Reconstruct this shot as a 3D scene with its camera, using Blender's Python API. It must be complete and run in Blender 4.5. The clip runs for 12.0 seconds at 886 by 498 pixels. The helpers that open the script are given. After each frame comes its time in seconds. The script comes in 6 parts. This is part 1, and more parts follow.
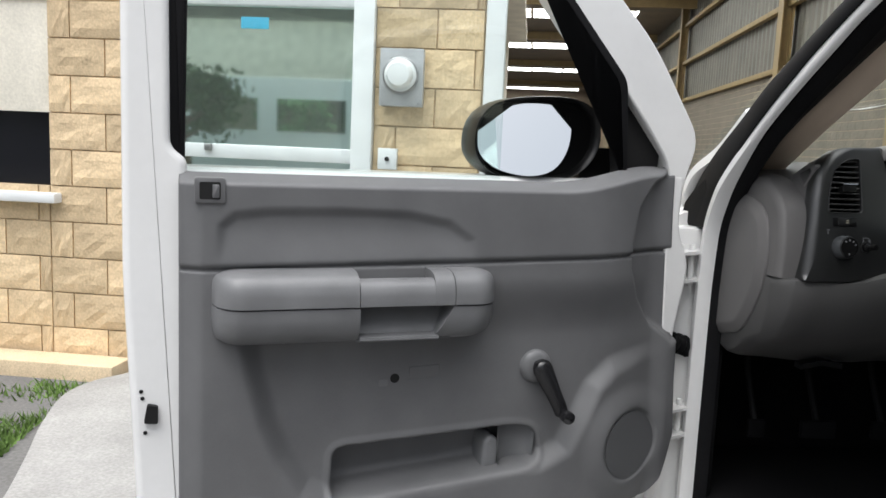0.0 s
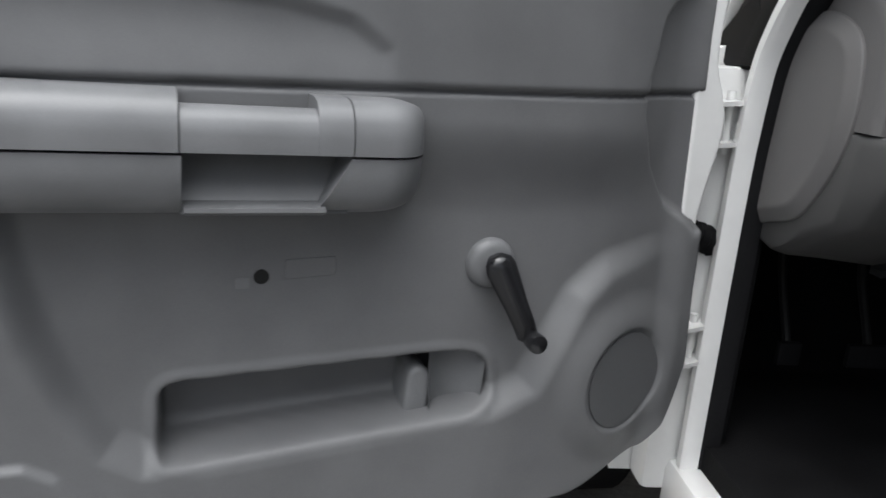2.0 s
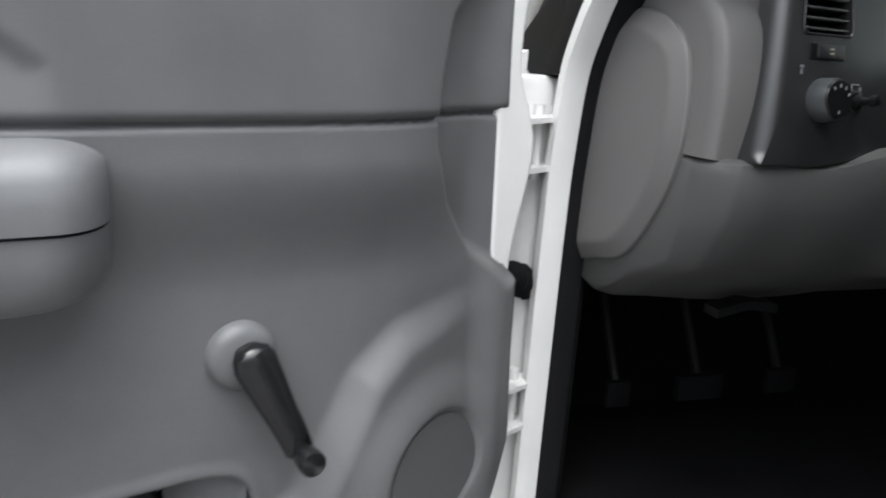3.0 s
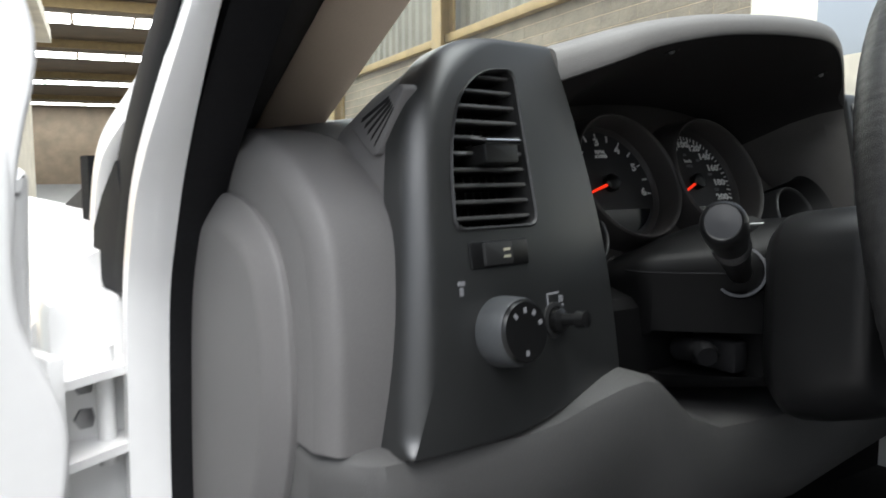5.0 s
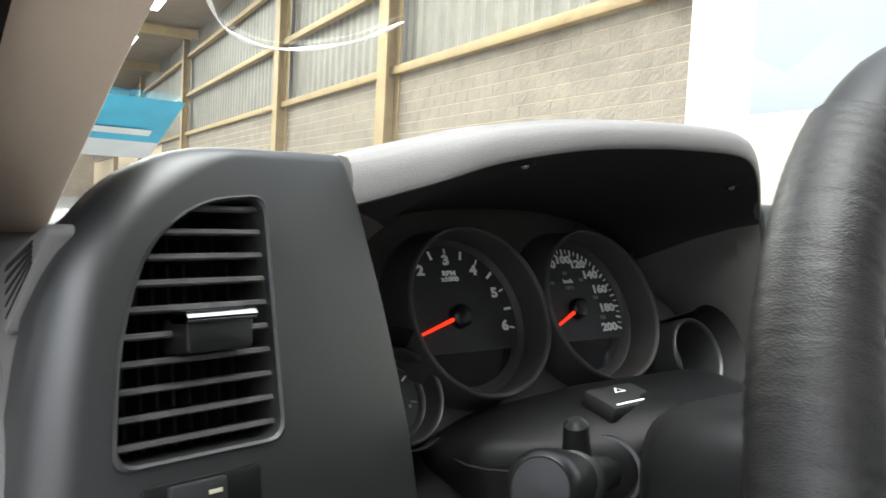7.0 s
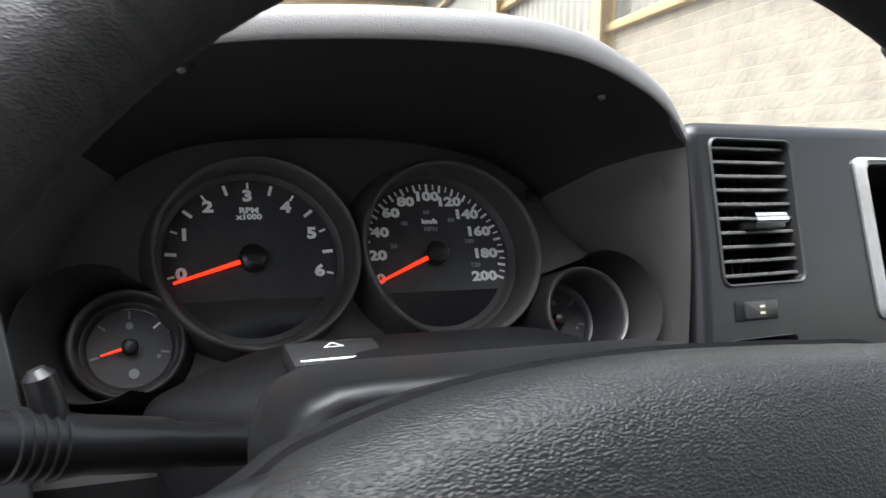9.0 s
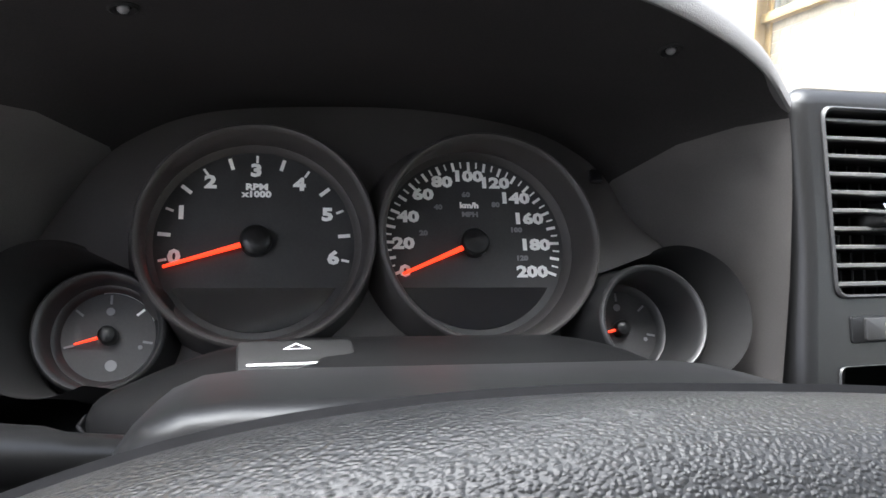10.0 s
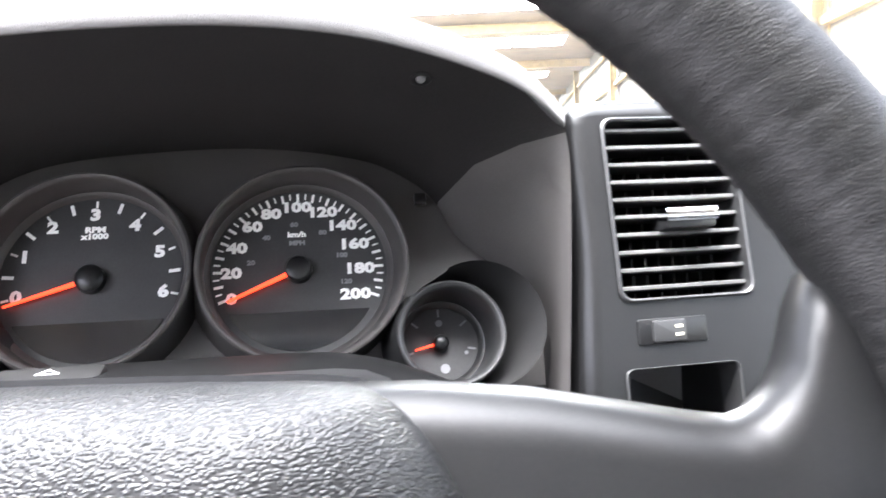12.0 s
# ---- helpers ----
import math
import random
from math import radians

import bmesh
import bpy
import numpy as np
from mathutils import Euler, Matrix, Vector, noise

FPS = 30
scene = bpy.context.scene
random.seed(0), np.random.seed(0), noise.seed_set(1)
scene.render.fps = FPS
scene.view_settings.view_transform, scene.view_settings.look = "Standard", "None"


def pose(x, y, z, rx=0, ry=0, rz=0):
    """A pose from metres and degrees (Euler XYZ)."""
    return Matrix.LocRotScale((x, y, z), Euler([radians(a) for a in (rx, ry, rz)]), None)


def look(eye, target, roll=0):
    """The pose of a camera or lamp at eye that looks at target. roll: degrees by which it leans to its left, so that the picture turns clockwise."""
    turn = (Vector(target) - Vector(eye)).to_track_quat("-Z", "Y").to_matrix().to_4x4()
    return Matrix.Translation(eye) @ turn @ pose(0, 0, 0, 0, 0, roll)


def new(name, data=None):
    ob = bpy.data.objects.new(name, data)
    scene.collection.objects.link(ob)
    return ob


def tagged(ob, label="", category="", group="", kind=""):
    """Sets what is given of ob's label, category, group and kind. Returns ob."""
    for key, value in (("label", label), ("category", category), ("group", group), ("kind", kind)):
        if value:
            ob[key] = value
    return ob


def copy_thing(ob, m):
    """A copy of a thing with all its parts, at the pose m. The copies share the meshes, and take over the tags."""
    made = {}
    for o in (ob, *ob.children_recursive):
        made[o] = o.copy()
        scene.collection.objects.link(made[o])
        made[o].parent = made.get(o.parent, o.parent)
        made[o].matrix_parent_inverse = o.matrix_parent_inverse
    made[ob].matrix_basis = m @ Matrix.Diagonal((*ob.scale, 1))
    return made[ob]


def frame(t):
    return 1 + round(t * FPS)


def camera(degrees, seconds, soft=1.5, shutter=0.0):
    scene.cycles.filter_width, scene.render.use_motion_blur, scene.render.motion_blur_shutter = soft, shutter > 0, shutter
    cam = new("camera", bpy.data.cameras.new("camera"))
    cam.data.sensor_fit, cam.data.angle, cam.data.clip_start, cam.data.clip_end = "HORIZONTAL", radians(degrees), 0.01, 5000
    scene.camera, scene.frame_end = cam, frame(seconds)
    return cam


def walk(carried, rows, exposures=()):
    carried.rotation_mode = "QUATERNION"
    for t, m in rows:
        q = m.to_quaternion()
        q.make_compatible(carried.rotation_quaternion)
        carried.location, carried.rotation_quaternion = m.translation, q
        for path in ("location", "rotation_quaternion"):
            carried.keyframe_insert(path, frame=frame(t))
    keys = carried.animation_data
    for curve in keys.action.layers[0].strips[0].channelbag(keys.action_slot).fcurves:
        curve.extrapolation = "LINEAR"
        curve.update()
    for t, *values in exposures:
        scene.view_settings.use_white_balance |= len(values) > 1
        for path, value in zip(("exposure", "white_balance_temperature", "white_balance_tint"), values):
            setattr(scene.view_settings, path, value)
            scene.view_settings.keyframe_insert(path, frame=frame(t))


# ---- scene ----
cam = camera(59.0, 12.0, shutter=0.3)
PATH = [
    (0, (-1.184, -1.588, 1.34), (-1.048, 0.39, 1.079), 2.5),
    (0.5, (-1.157, -1.464, 1.323), (-1.016, 0.506, 1.004), 2.7),
    (1, (-1.104, -1.304, 1.299), (-1.014, 0.653, 0.9), 3.3),
    (1.5, (-1.094, -1.184, 1.233), (-1.044, 0.76, 0.763), 3.5),
    (2, (-1.054, -1.051, 1.19), (-0.846, 0.869, 0.67), 4.6),
    (2.5, (-1.019, -0.913, 1.188), (-0.652, 0.977, 0.646), 3.5),
    (2.7, (-0.991, -0.862, 1.192), (-0.498, 1.003, 0.663), 3.8),
    (4.3, (-0.729, -0.618, 1.235), (0.182, 1.15, 1.026), 1.3),
    (4.5, (-0.693, -0.593, 1.242), (0.267, 1.151, 1.051), 0.9),
    (5, (-0.62, -0.534, 1.281), (0.486, 1.12, 1.083), -0.2),
    (5.5, (-0.566, -0.456, 1.31), (0.638, 1.136, 1.186), -2.5),
    (6, (-0.483, -0.423, 1.324), (0.766, 1.133, 1.188), -1.3),
    (6.5, (-0.444, -0.406, 1.338), (0.746, 1.197, 1.212), 0.1),
    (7, (-0.431, -0.438, 1.351), (0.799, 1.134, 1.234), 2.9),
    (7.5, (-0.379, -0.466, 1.342), (0.822, 1.130, 1.239), 1.9),
    (7.7, (-0.349, -0.477, 1.337), (0.844, 1.123, 1.208), 1.1),
    (9.3, (-0.101, -0.509, 1.332), (0.487, 1.388, 1.098), 1.9),
    (9.5, (-0.083, -0.492, 1.327), (0.424, 1.428, 1.089), 2.4),
    (10, (-0.05, -0.449, 1.321), (0.34, 1.498, 1.081), 1.8),
    (10.5, (-0.023, -0.424, 1.309), (0.275, 1.539, 1.068), 0.6),
    (11, (0.013, -0.421, 1.303), (0.228, 1.556, 1.086), -0.3),
    (11.5, (0.055, -0.449, 1.302), (0.254, 1.534, 1.144), -1.3),
    (12, (0.097, -0.499, 1.32), (0.313, 1.482, 1.154), -2.1),
]
walk(cam, [(t, look(eye, target, roll)) for t, eye, target, roll in PATH],
     [(0, 0.35, 6250, 9), (1.0, 0.33, 6200, 9), (2.0, 0.5, 6150, 8), (2.5, 0.78, 6150, 8), (4.3, 1.05, 6050, 8), (5.5, 1.5, 6250, 8), (6.5, 1.95, 6300, 8), (7.5, 1.95, 6150, 8), (9.5, 2.65, 6050, 13), (10.5, 3.5, 6050, 13), (11.0, 3.9, 6050, 13), (12, 4.15, 6050, 16)])

# ---- world, sun and exposure ----
world = bpy.data.worlds.new("sky")
scene.world = world
world.use_nodes = True
wn = world.node_tree
sky = wn.nodes.new("ShaderNodeTexSky")
sky.sky_type = "NISHITA"
sky.sun_disc = False
sky.sun_elevation, sky.sun_rotation = radians(71), radians(217)
sky.dust_density, sky.air_density, sky.ozone_density = 7.0, 0.7, 0.6
wn.nodes["Background"].inputs[1].default_value = 0.15
haze = wn.nodes.new("ShaderNodeHueSaturation")
haze.inputs["Saturation"].default_value = 0.4
wn.links.new(sky.outputs[0], haze.inputs["Color"])
wn.links.new(haze.outputs[0], wn.nodes["Background"].inputs[0])

sun = new("sun", bpy.data.lights.new("sun", "SUN"))
sun.data.energy, sun.data.angle, sun.data.color = 2.2, radians(80), (1.0, 0.985, 0.965)
sun.matrix_world = look((-3, -4, 15), (0, 0, 0))


# ---- materials ----
def material(name, color, rough=0.5, metal=0.0, grain=0.0, grain_scale=400.0, stain=0.0, stain_scale=6.0,
             bump=0.0, bump_scale=600.0, kind="NOISE", vary=0.0, spec=0.5, coat=0.0):
    m = bpy.data.materials.new(name)
    m.use_nodes = True
    nt = m.node_tree
    b = nt.nodes["Principled BSDF"]
    b.inputs["Roughness"].default_value = rough
    b.inputs["Metallic"].default_value = metal
    b.inputs["Specular IOR Level"].default_value = spec
    b.inputs["Coat Weight"].default_value = coat
    b.inputs["Coat Roughness"].default_value = 0.08
    co = nt.nodes.new("ShaderNodeTexCoord").outputs["Object"]
    col = nt.nodes.new("ShaderNodeRGB").outputs[0]
    col.default_value = (*color, 1)

    def noise_tex(scale, detail):
        n = nt.nodes.new("ShaderNodeTexNoise")
        n.inputs["Scale"].default_value, n.inputs["Detail"].default_value = scale, detail
        nt.links.new(co, n.inputs["Vector"])
        return n.outputs["Fac"]

    def shade(fac, amount, source):
        ramp = nt.nodes.new("ShaderNodeMapRange")
        ramp.inputs[1].default_value, ramp.inputs[2].default_value = 0.3, 0.7
        ramp.inputs[3].default_value, ramp.inputs[4].default_value = 1 - amount, 1 + amount
        nt.links.new(fac, ramp.inputs[0])
        mul = nt.nodes.new("ShaderNodeVectorMath")
        mul.operation = "SCALE"
        nt.links.new(source, mul.inputs[0])
        nt.links.new(ramp.outputs[0], mul.inputs["Scale"])
        return mul.outputs[0]

    if grain:
        col = shade(noise_tex(grain_scale, 3), grain, col)
    if stain:
        f = noise_tex(stain_scale, 5)
        col = shade(f, stain, col)
        r = nt.nodes.new("ShaderNodeMapRange")
        r.inputs[3].default_value, r.inputs[4].default_value = rough * 0.85, min(1, rough * 1.2)
        nt.links.new(f, r.inputs[0])
        nt.links.new(r.outputs[0], b.inputs["Roughness"])
    if vary:
        info = nt.nodes.new("ShaderNodeObjectInfo")
        col = shade(info.outputs["Random"], vary, col)
    nt.links.new(col, b.inputs["Base Color"])
    if bump:
        if kind == "PEBBLE":
            mapping = nt.nodes.new("ShaderNodeMapping")
            mapping.inputs["Scale"].default_value = (0.80, 1.0, 1.0)
            nt.links.new(co, mapping.inputs["Vector"])
            w = nt.nodes.new("ShaderNodeTexNoise")
            w.inputs["Scale"].default_value, w.inputs["Detail"].default_value = bump_scale * 0.45, 2
            nt.links.new(mapping.outputs[0], w.inputs["Vector"])
            mixer = nt.nodes.new("ShaderNodeVectorMath")
            mixer.operation = "MULTIPLY_ADD"
            mixer.inputs[1].default_value = (0.9 / bump_scale,) * 3
            nt.links.new(w.outputs["Color"], mixer.inputs[0])
            nt.links.new(mapping.outputs[0], mixer.inputs[2])
            v = nt.nodes.new("ShaderNodeTexVoronoi")
            v.feature = "SMOOTH_F1"
            v.inputs["Scale"].default_value, v.inputs["Smoothness"].default_value = bump_scale, 0.35
            nt.links.new(mixer.outputs[0], v.inputs["Vector"])
            flip = nt.nodes.new("ShaderNodeMapRange")
            flip.inputs[2].default_value, flip.inputs[3].default_value, flip.inputs[4].default_value = 0.7, 1.0, 0.0
            nt.links.new(v.outputs["Distance"], flip.inputs[0])
            h = flip.outputs[0]
        elif kind == "VORONOI":
            v = nt.nodes.new("ShaderNodeTexVoronoi")
            v.feature = "DISTANCE_TO_EDGE"
            v.inputs["Scale"].default_value = bump_scale
            w = nt.nodes.new("ShaderNodeTexNoise")
            w.inputs["Scale"].default_value = bump_scale * 0.6
            nt.links.new(co, w.inputs["Vector"])
            mixer = nt.nodes.new("ShaderNodeVectorMath")
            mixer.operation = "MULTIPLY_ADD"
            mixer.inputs[1].default_value = (0.8 / bump_scale,) * 3
            nt.links.new(w.outputs["Color"], mixer.inputs[0])
            nt.links.new(co, mixer.inputs[2])
            nt.links.new(mixer.outputs[0], v.inputs["Vector"])
            clampn = nt.nodes.new("ShaderNodeMapRange")
            clampn.inputs[2].default_value = 0.25
            nt.links.new(v.outputs["Distance"], clampn.inputs[0])
            h = clampn.outputs[0]
        else:
            h = noise_tex(bump_scale, 4)
        bn = nt.nodes.new("ShaderNodeBump")
        bn.inputs["Strength"].default_value = bump
        bn.inputs["Distance"].default_value = {"VORONOI": 0.25, "PEBBLE": 0.5}.get(kind, 0.4) / bump_scale
        nt.links.new(h, bn.inputs["Height"])
        nt.links.new(bn.outputs[0], b.inputs["Normal"])
    return m


def glass_material(name, tint=(1, 1, 1), rough=0.0, gloss=0.05):
    m = bpy.data.materials.new(name)
    m.use_nodes = True
    nt = m.node_tree
    nt.nodes.remove(nt.nodes["Principled BSDF"])
    out = nt.nodes["Material Output"]
    tr = nt.nodes.new("ShaderNodeBsdfTransparent")
    tr.inputs[0].default_value = (*tint, 1)
    gl = nt.nodes.new("ShaderNodeBsdfGlossy")
    gl.inputs["Roughness"].default_value = rough
    lw = nt.nodes.new("ShaderNodeLayerWeight")
    lw.inputs["Blend"].default_value = 0.5
    up = nt.nodes.new("ShaderNodeMath")
    up.operation = "POWER"
    up.inputs[1].default_value = 4.0
    nt.links.new(lw.outputs["Facing"], up.inputs[0])
    fr = nt.nodes.new("ShaderNodeMapRange")
    fr.inputs[3].default_value, fr.inputs[4].default_value = gloss, 0.85
    nt.links.new(up.outputs[0], fr.inputs[0])
    mx = nt.nodes.new("ShaderNodeMixShader")
    nt.links.new(fr.outputs[0], mx.inputs[0])
    nt.links.new(tr.outputs[0], mx.inputs[1])
    nt.links.new(gl.outputs[0], mx.inputs[2])
    nt.links.new(mx.outputs[0], out.inputs[0])
    return m


def glow_material(name, color, strength):
    m = material(name, color, 0.6)
    b = m.node_tree.nodes["Principled BSDF"]
    b.inputs["Emission Color"].default_value = (*color, 1)
    b.inputs["Emission Strength"].default_value = strength
    return m


GREY = material("grey_trim_plastic", (0.130, 0.131, 0.134), 0.5, grain=0.06, grain_scale=900, stain=0.1, stain_scale=9, bump=0.25, bump_scale=1100)
SPEAKER = material("grey_speaker_mesh", (0.095, 0.097, 0.100), 0.6, grain=0.1, grain_scale=900, bump=0.8, bump_scale=450, kind="VORONOI")
GREY_SMOOTH = material("grey_armrest_vinyl", (0.152, 0.154, 0.158), 0.42, grain=0.05, grain_scale=700, stain=0.12, stain_scale=14, bump=0.15, bump_scale=1300)
DASH_GREY = material("grey_dash_plastic", (0.130, 0.126, 0.124), 0.55, grain=0.05, grain_scale=900, stain=0.04, stain_scale=7, bump=0.38, bump_scale=1500, kind="PEBBLE")
# same plastic as BLACK; stronger light on the left fascia put into its colour
BLACK_LIT = material("satin_black_fascia", (0.0125, 0.0130, 0.0130), 0.40, spec=1.0, grain=0.1, grain_scale=1200, stain=0.12, stain_scale=12, bump=0.12, bump_scale=1500)
BLACK = material("black_satin_plastic", (0.0080, 0.0080, 0.0082), 0.30, spec=0.38, grain=0.1, grain_scale=1200, stain=0.15, stain_scale=12, bump=0.12, bump_scale=1500)
BLACK_MATT = material("black_matt_plastic", (0.010, 0.0098, 0.0098), 0.66, spec=0.3, grain=0.12, grain_scale=900, stain=0.12, stain_scale=15, bump=0.2, bump_scale=1200)
CLUSTER = material("charcoal_cluster_plastic", (0.045, 0.0415, 0.0397), 0.5, spec=0.4, grain=0.08, grain_scale=1200, stain=0.12, stain_scale=20, bump=0.12, bump_scale=1600)
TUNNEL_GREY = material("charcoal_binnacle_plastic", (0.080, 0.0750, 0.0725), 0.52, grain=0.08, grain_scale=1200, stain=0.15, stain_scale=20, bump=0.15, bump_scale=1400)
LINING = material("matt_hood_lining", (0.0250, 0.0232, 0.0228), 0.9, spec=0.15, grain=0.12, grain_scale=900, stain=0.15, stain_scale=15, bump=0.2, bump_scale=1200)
VENT_TRIM = material("dark_vent_plastic", (0.022, 0.022, 0.0222), 0.38, spec=0.5, grain=0.08, grain_scale=1200, stain=0.12, stain_scale=30)
KNOB_GREY = material("blue_grey_knob_plastic", (0.052, 0.055, 0.058), 0.45, grain=0.08, grain_scale=1000, stain=0.12, stain_scale=40)
SHROUD = material("black_column_plastic", (0.0048, 0.0048, 0.0050), 0.50, spec=0.14, grain=0.12, grain_scale=1000, stain=0.15, stain_scale=14, bump=0.15, bump_scale=1400)
LEATHER = material("black_grained_vinyl", (0.017, 0.0173, 0.0173), 0.38, grain=0.12, grain_scale=300, stain=0.12, stain_scale=18, bump=0.66, bump_scale=1150, kind="PEBBLE", spec=0.46)
SPOKE = material("smooth_black_spoke", (0.0115, 0.0115, 0.0118), 0.36, spec=0.36, grain=0.1, grain_scale=900, stain=0.15, stain_scale=14, bump=0.1, bump_scale=1500)
LOWER_GREY = material("lower_grey_plastic", (0.070, 0.069, 0.068), 0.6, spec=0.35, grain=0.05, grain_scale=900, stain=0.06, stain_scale=7, bump=0.6, bump_scale=1500, kind="PEBBLE")
SLAT_LIT = material("vent_slat_plastic", (0.060, 0.059, 0.058), 0.33, grain=0.12, grain_scale=600, stain=0.25, stain_scale=60)
RIM_VINYL = material("worn_black_wheel_vinyl", (0.0150, 0.0146, 0.0143), 0.48, spec=0.42, grain=0.25, grain_scale=260, stain=0.2, stain_scale=25, bump=0.35, bump_scale=1300, kind="PEBBLE")
RIM_SMOOTH = material("smooth_black_wheel_rim", (0.0105, 0.0105, 0.0106), 0.42, spec=0.42, grain=0.12, grain_scale=500, stain=0.15, stain_scale=20, bump=0.12, bump_scale=1300)
GLOSS_BLACK = material("glossy_black_plastic", (0.010, 0.010, 0.011), 0.2, stain=0.1, stain_scale=40, bump=0.04, bump_scale=400)
RUBBER = material("black_rubber", (0.008, 0.008, 0.0088), 0.7, spec=0.12, grain=0.15, grain_scale=300, stain=0.2, stain_scale=15, bump=0.15, bump_scale=500)
WHITE_PAINT = material("white_car_paint", (0.80, 0.80, 0.79), 0.3, grain=0.01, grain_scale=60, stain=0.04, stain_scale=5, coat=0.6)
BEIGE = material("beige_pillar_plastic", (0.63, 0.52, 0.41), 0.55, grain=0.03, grain_scale=700, stain=0.04, stain_scale=9, bump=0.2, bump_scale=900)
SILVER = material("satin_silver_trim", (0.62, 0.62, 0.61), 0.34, metal=0.85, grain=0.05, grain_scale=200, stain=0.08, stain_scale=30)
METAL = material("dull_zinc_metal", (0.35, 0.35, 0.35), 0.45, metal=0.9, grain=0.1, grain_scale=80, stain=0.2, stain_scale=30)
CHROME = material("chrome", (0.85, 0.86, 0.86), 0.08, metal=1.0, grain=0.02, stain=0.05, stain_scale=60)
DIAL = material("dial_black", (0.030, 0.0297, 0.0302), 0.5, spec=0.4, grain=0.1, grain_scale=700, stain=0.2, stain_scale=30)
DIAL_WHITE = material("dial_print_white", (0.86, 0.86, 0.84), 0.6)
DIAL_GREY = material("dial_print_grey", (0.19, 0.19, 0.20), 0.6)
NEEDLE = glow_material("needle_red", (0.95, 0.035, 0.008), 0.35)
LCD = material("dark_display_glass", (0.003, 0.0035, 0.006), 0.12, spec=0.5, stain=0.1, stain_scale=20)
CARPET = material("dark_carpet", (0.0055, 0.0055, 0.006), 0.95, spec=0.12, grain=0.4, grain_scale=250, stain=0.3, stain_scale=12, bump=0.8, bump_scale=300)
SEAT = material("grey_seat_cloth", (0.09, 0.09, 0.095), 0.9, grain=0.25, grain_scale=400, stain=0.15, stain_scale=10, bump=0.5, bump_scale=500)
HEADLINER = material("beige_headliner", (0.45, 0.42, 0.38), 0.9, grain=0.05, grain_scale=300, stain=0.04, stain_scale=4, bump=0.3, bump_scale=600)
MIRROR = material("mirror_silver", (0.92, 0.95, 0.94), 0.01, metal=1.0)
GLASS = glass_material("clear_glass", (0.93, 0.97, 0.96))
SCREEN = glass_material("windscreen_glass", (0.94, 0.97, 0.94))
STICKER_BLUE = material("sticker_cyan", (0.10, 0.55, 0.80), 0.5, stain=0.1, stain_scale=40)
STICKER_WHITE = material("sticker_white", (0.85, 0.90, 0.90), 0.5, stain=0.05, stain_scale=40)
MARKER = material("white_marker", (0.9, 0.9, 0.88), 0.6, grain=0.1, grain_scale=200)
PRINT_CREAM = material("printed_cream", (0.42, 0.40, 0.30), 0.6)
BLOCK = material("sand_split_block", (0.66, 0.51, 0.32), 0.9, grain=0.12, grain_scale=70, stain=0.18, stain_scale=7, bump=0.55, bump_scale=40, vary=0.12)
BLOCK_GREY = material("warehouse_block", (0.25, 0.215, 0.165), 0.9, grain=0.15, grain_scale=40, stain=0.2, stain_scale=2, bump=0.6, bump_scale=30, vary=0.16)
MORTAR = material("mortar", (0.64, 0.51, 0.34), 0.95, grain=0.15, grain_scale=120, stain=0.15, stain_scale=5, bump=0.6, bump_scale=150)
CREAM = material("cream_plaster", (0.74, 0.70, 0.60), 0.85, grain=0.08, grain_scale=60, stain=0.12, stain_scale=3, bump=0.3, bump_scale=80)
WHITE_ALU = material("white_aluminium", (0.78, 0.80, 0.80), 0.4, grain=0.02, stain=0.05, stain_scale=8)
TAN_STEEL = material("tan_painted_steel", (0.285, 0.202, 0.088), 0.55, grain=0.08, grain_scale=40, stain=0.15, stain_scale=3)
SHEET = material("grey_corrugated_sheet", (0.168, 0.158, 0.131), 0.5, grain=0.06, grain_scale=20, stain=0.18, stain_scale=1.2, metal=0.2)
ROOF_SHEET = material("roof_sheet", (0.22, 0.17, 0.12), 0.6, grain=0.08, grain_scale=10, stain=0.2, stain_scale=0.8)
SKYLIGHT = glow_material("skylight", (1.0, 1.0, 0.96), 5.5)
CONCRETE = material("pale_concrete", (0.30, 0.295, 0.285), 0.9, grain=0.15, grain_scale=90, stain=0.16, stain_scale=3, bump=0.4, bump_scale=120)
GROUND = material("grey_paving", (0.15, 0.147, 0.143), 0.92, grain=0.18, grain_scale=60, stain=0.2, stain_scale=1.5, bump=0.5, bump_scale=60)
GRASS = material("grass", (0.10, 0.17, 0.035), 0.8, grain=0.3, grain_scale=30, stain=0.3, stain_scale=6, vary=0.2)
TINT_GLASS = material("green_mirror_glass", (0.80, 0.97, 0.90), 0.03, metal=0.95, stain=0.05, stain_scale=2)
LEAF = material("leaf", (0.06, 0.11, 0.035), 0.7, grain=0.2, grain_scale=8, stain=0.25, stain_scale=2)
BARK = material("bark", (0.14, 0.10, 0.07), 0.9, grain=0.3, grain_scale=30, bump=0.8, bump_scale=30)
GREY_BOX = material("meter_box_grey", (0.42, 0.43, 0.44), 0.5, grain=0.05, stain=0.15, stain_scale=10)


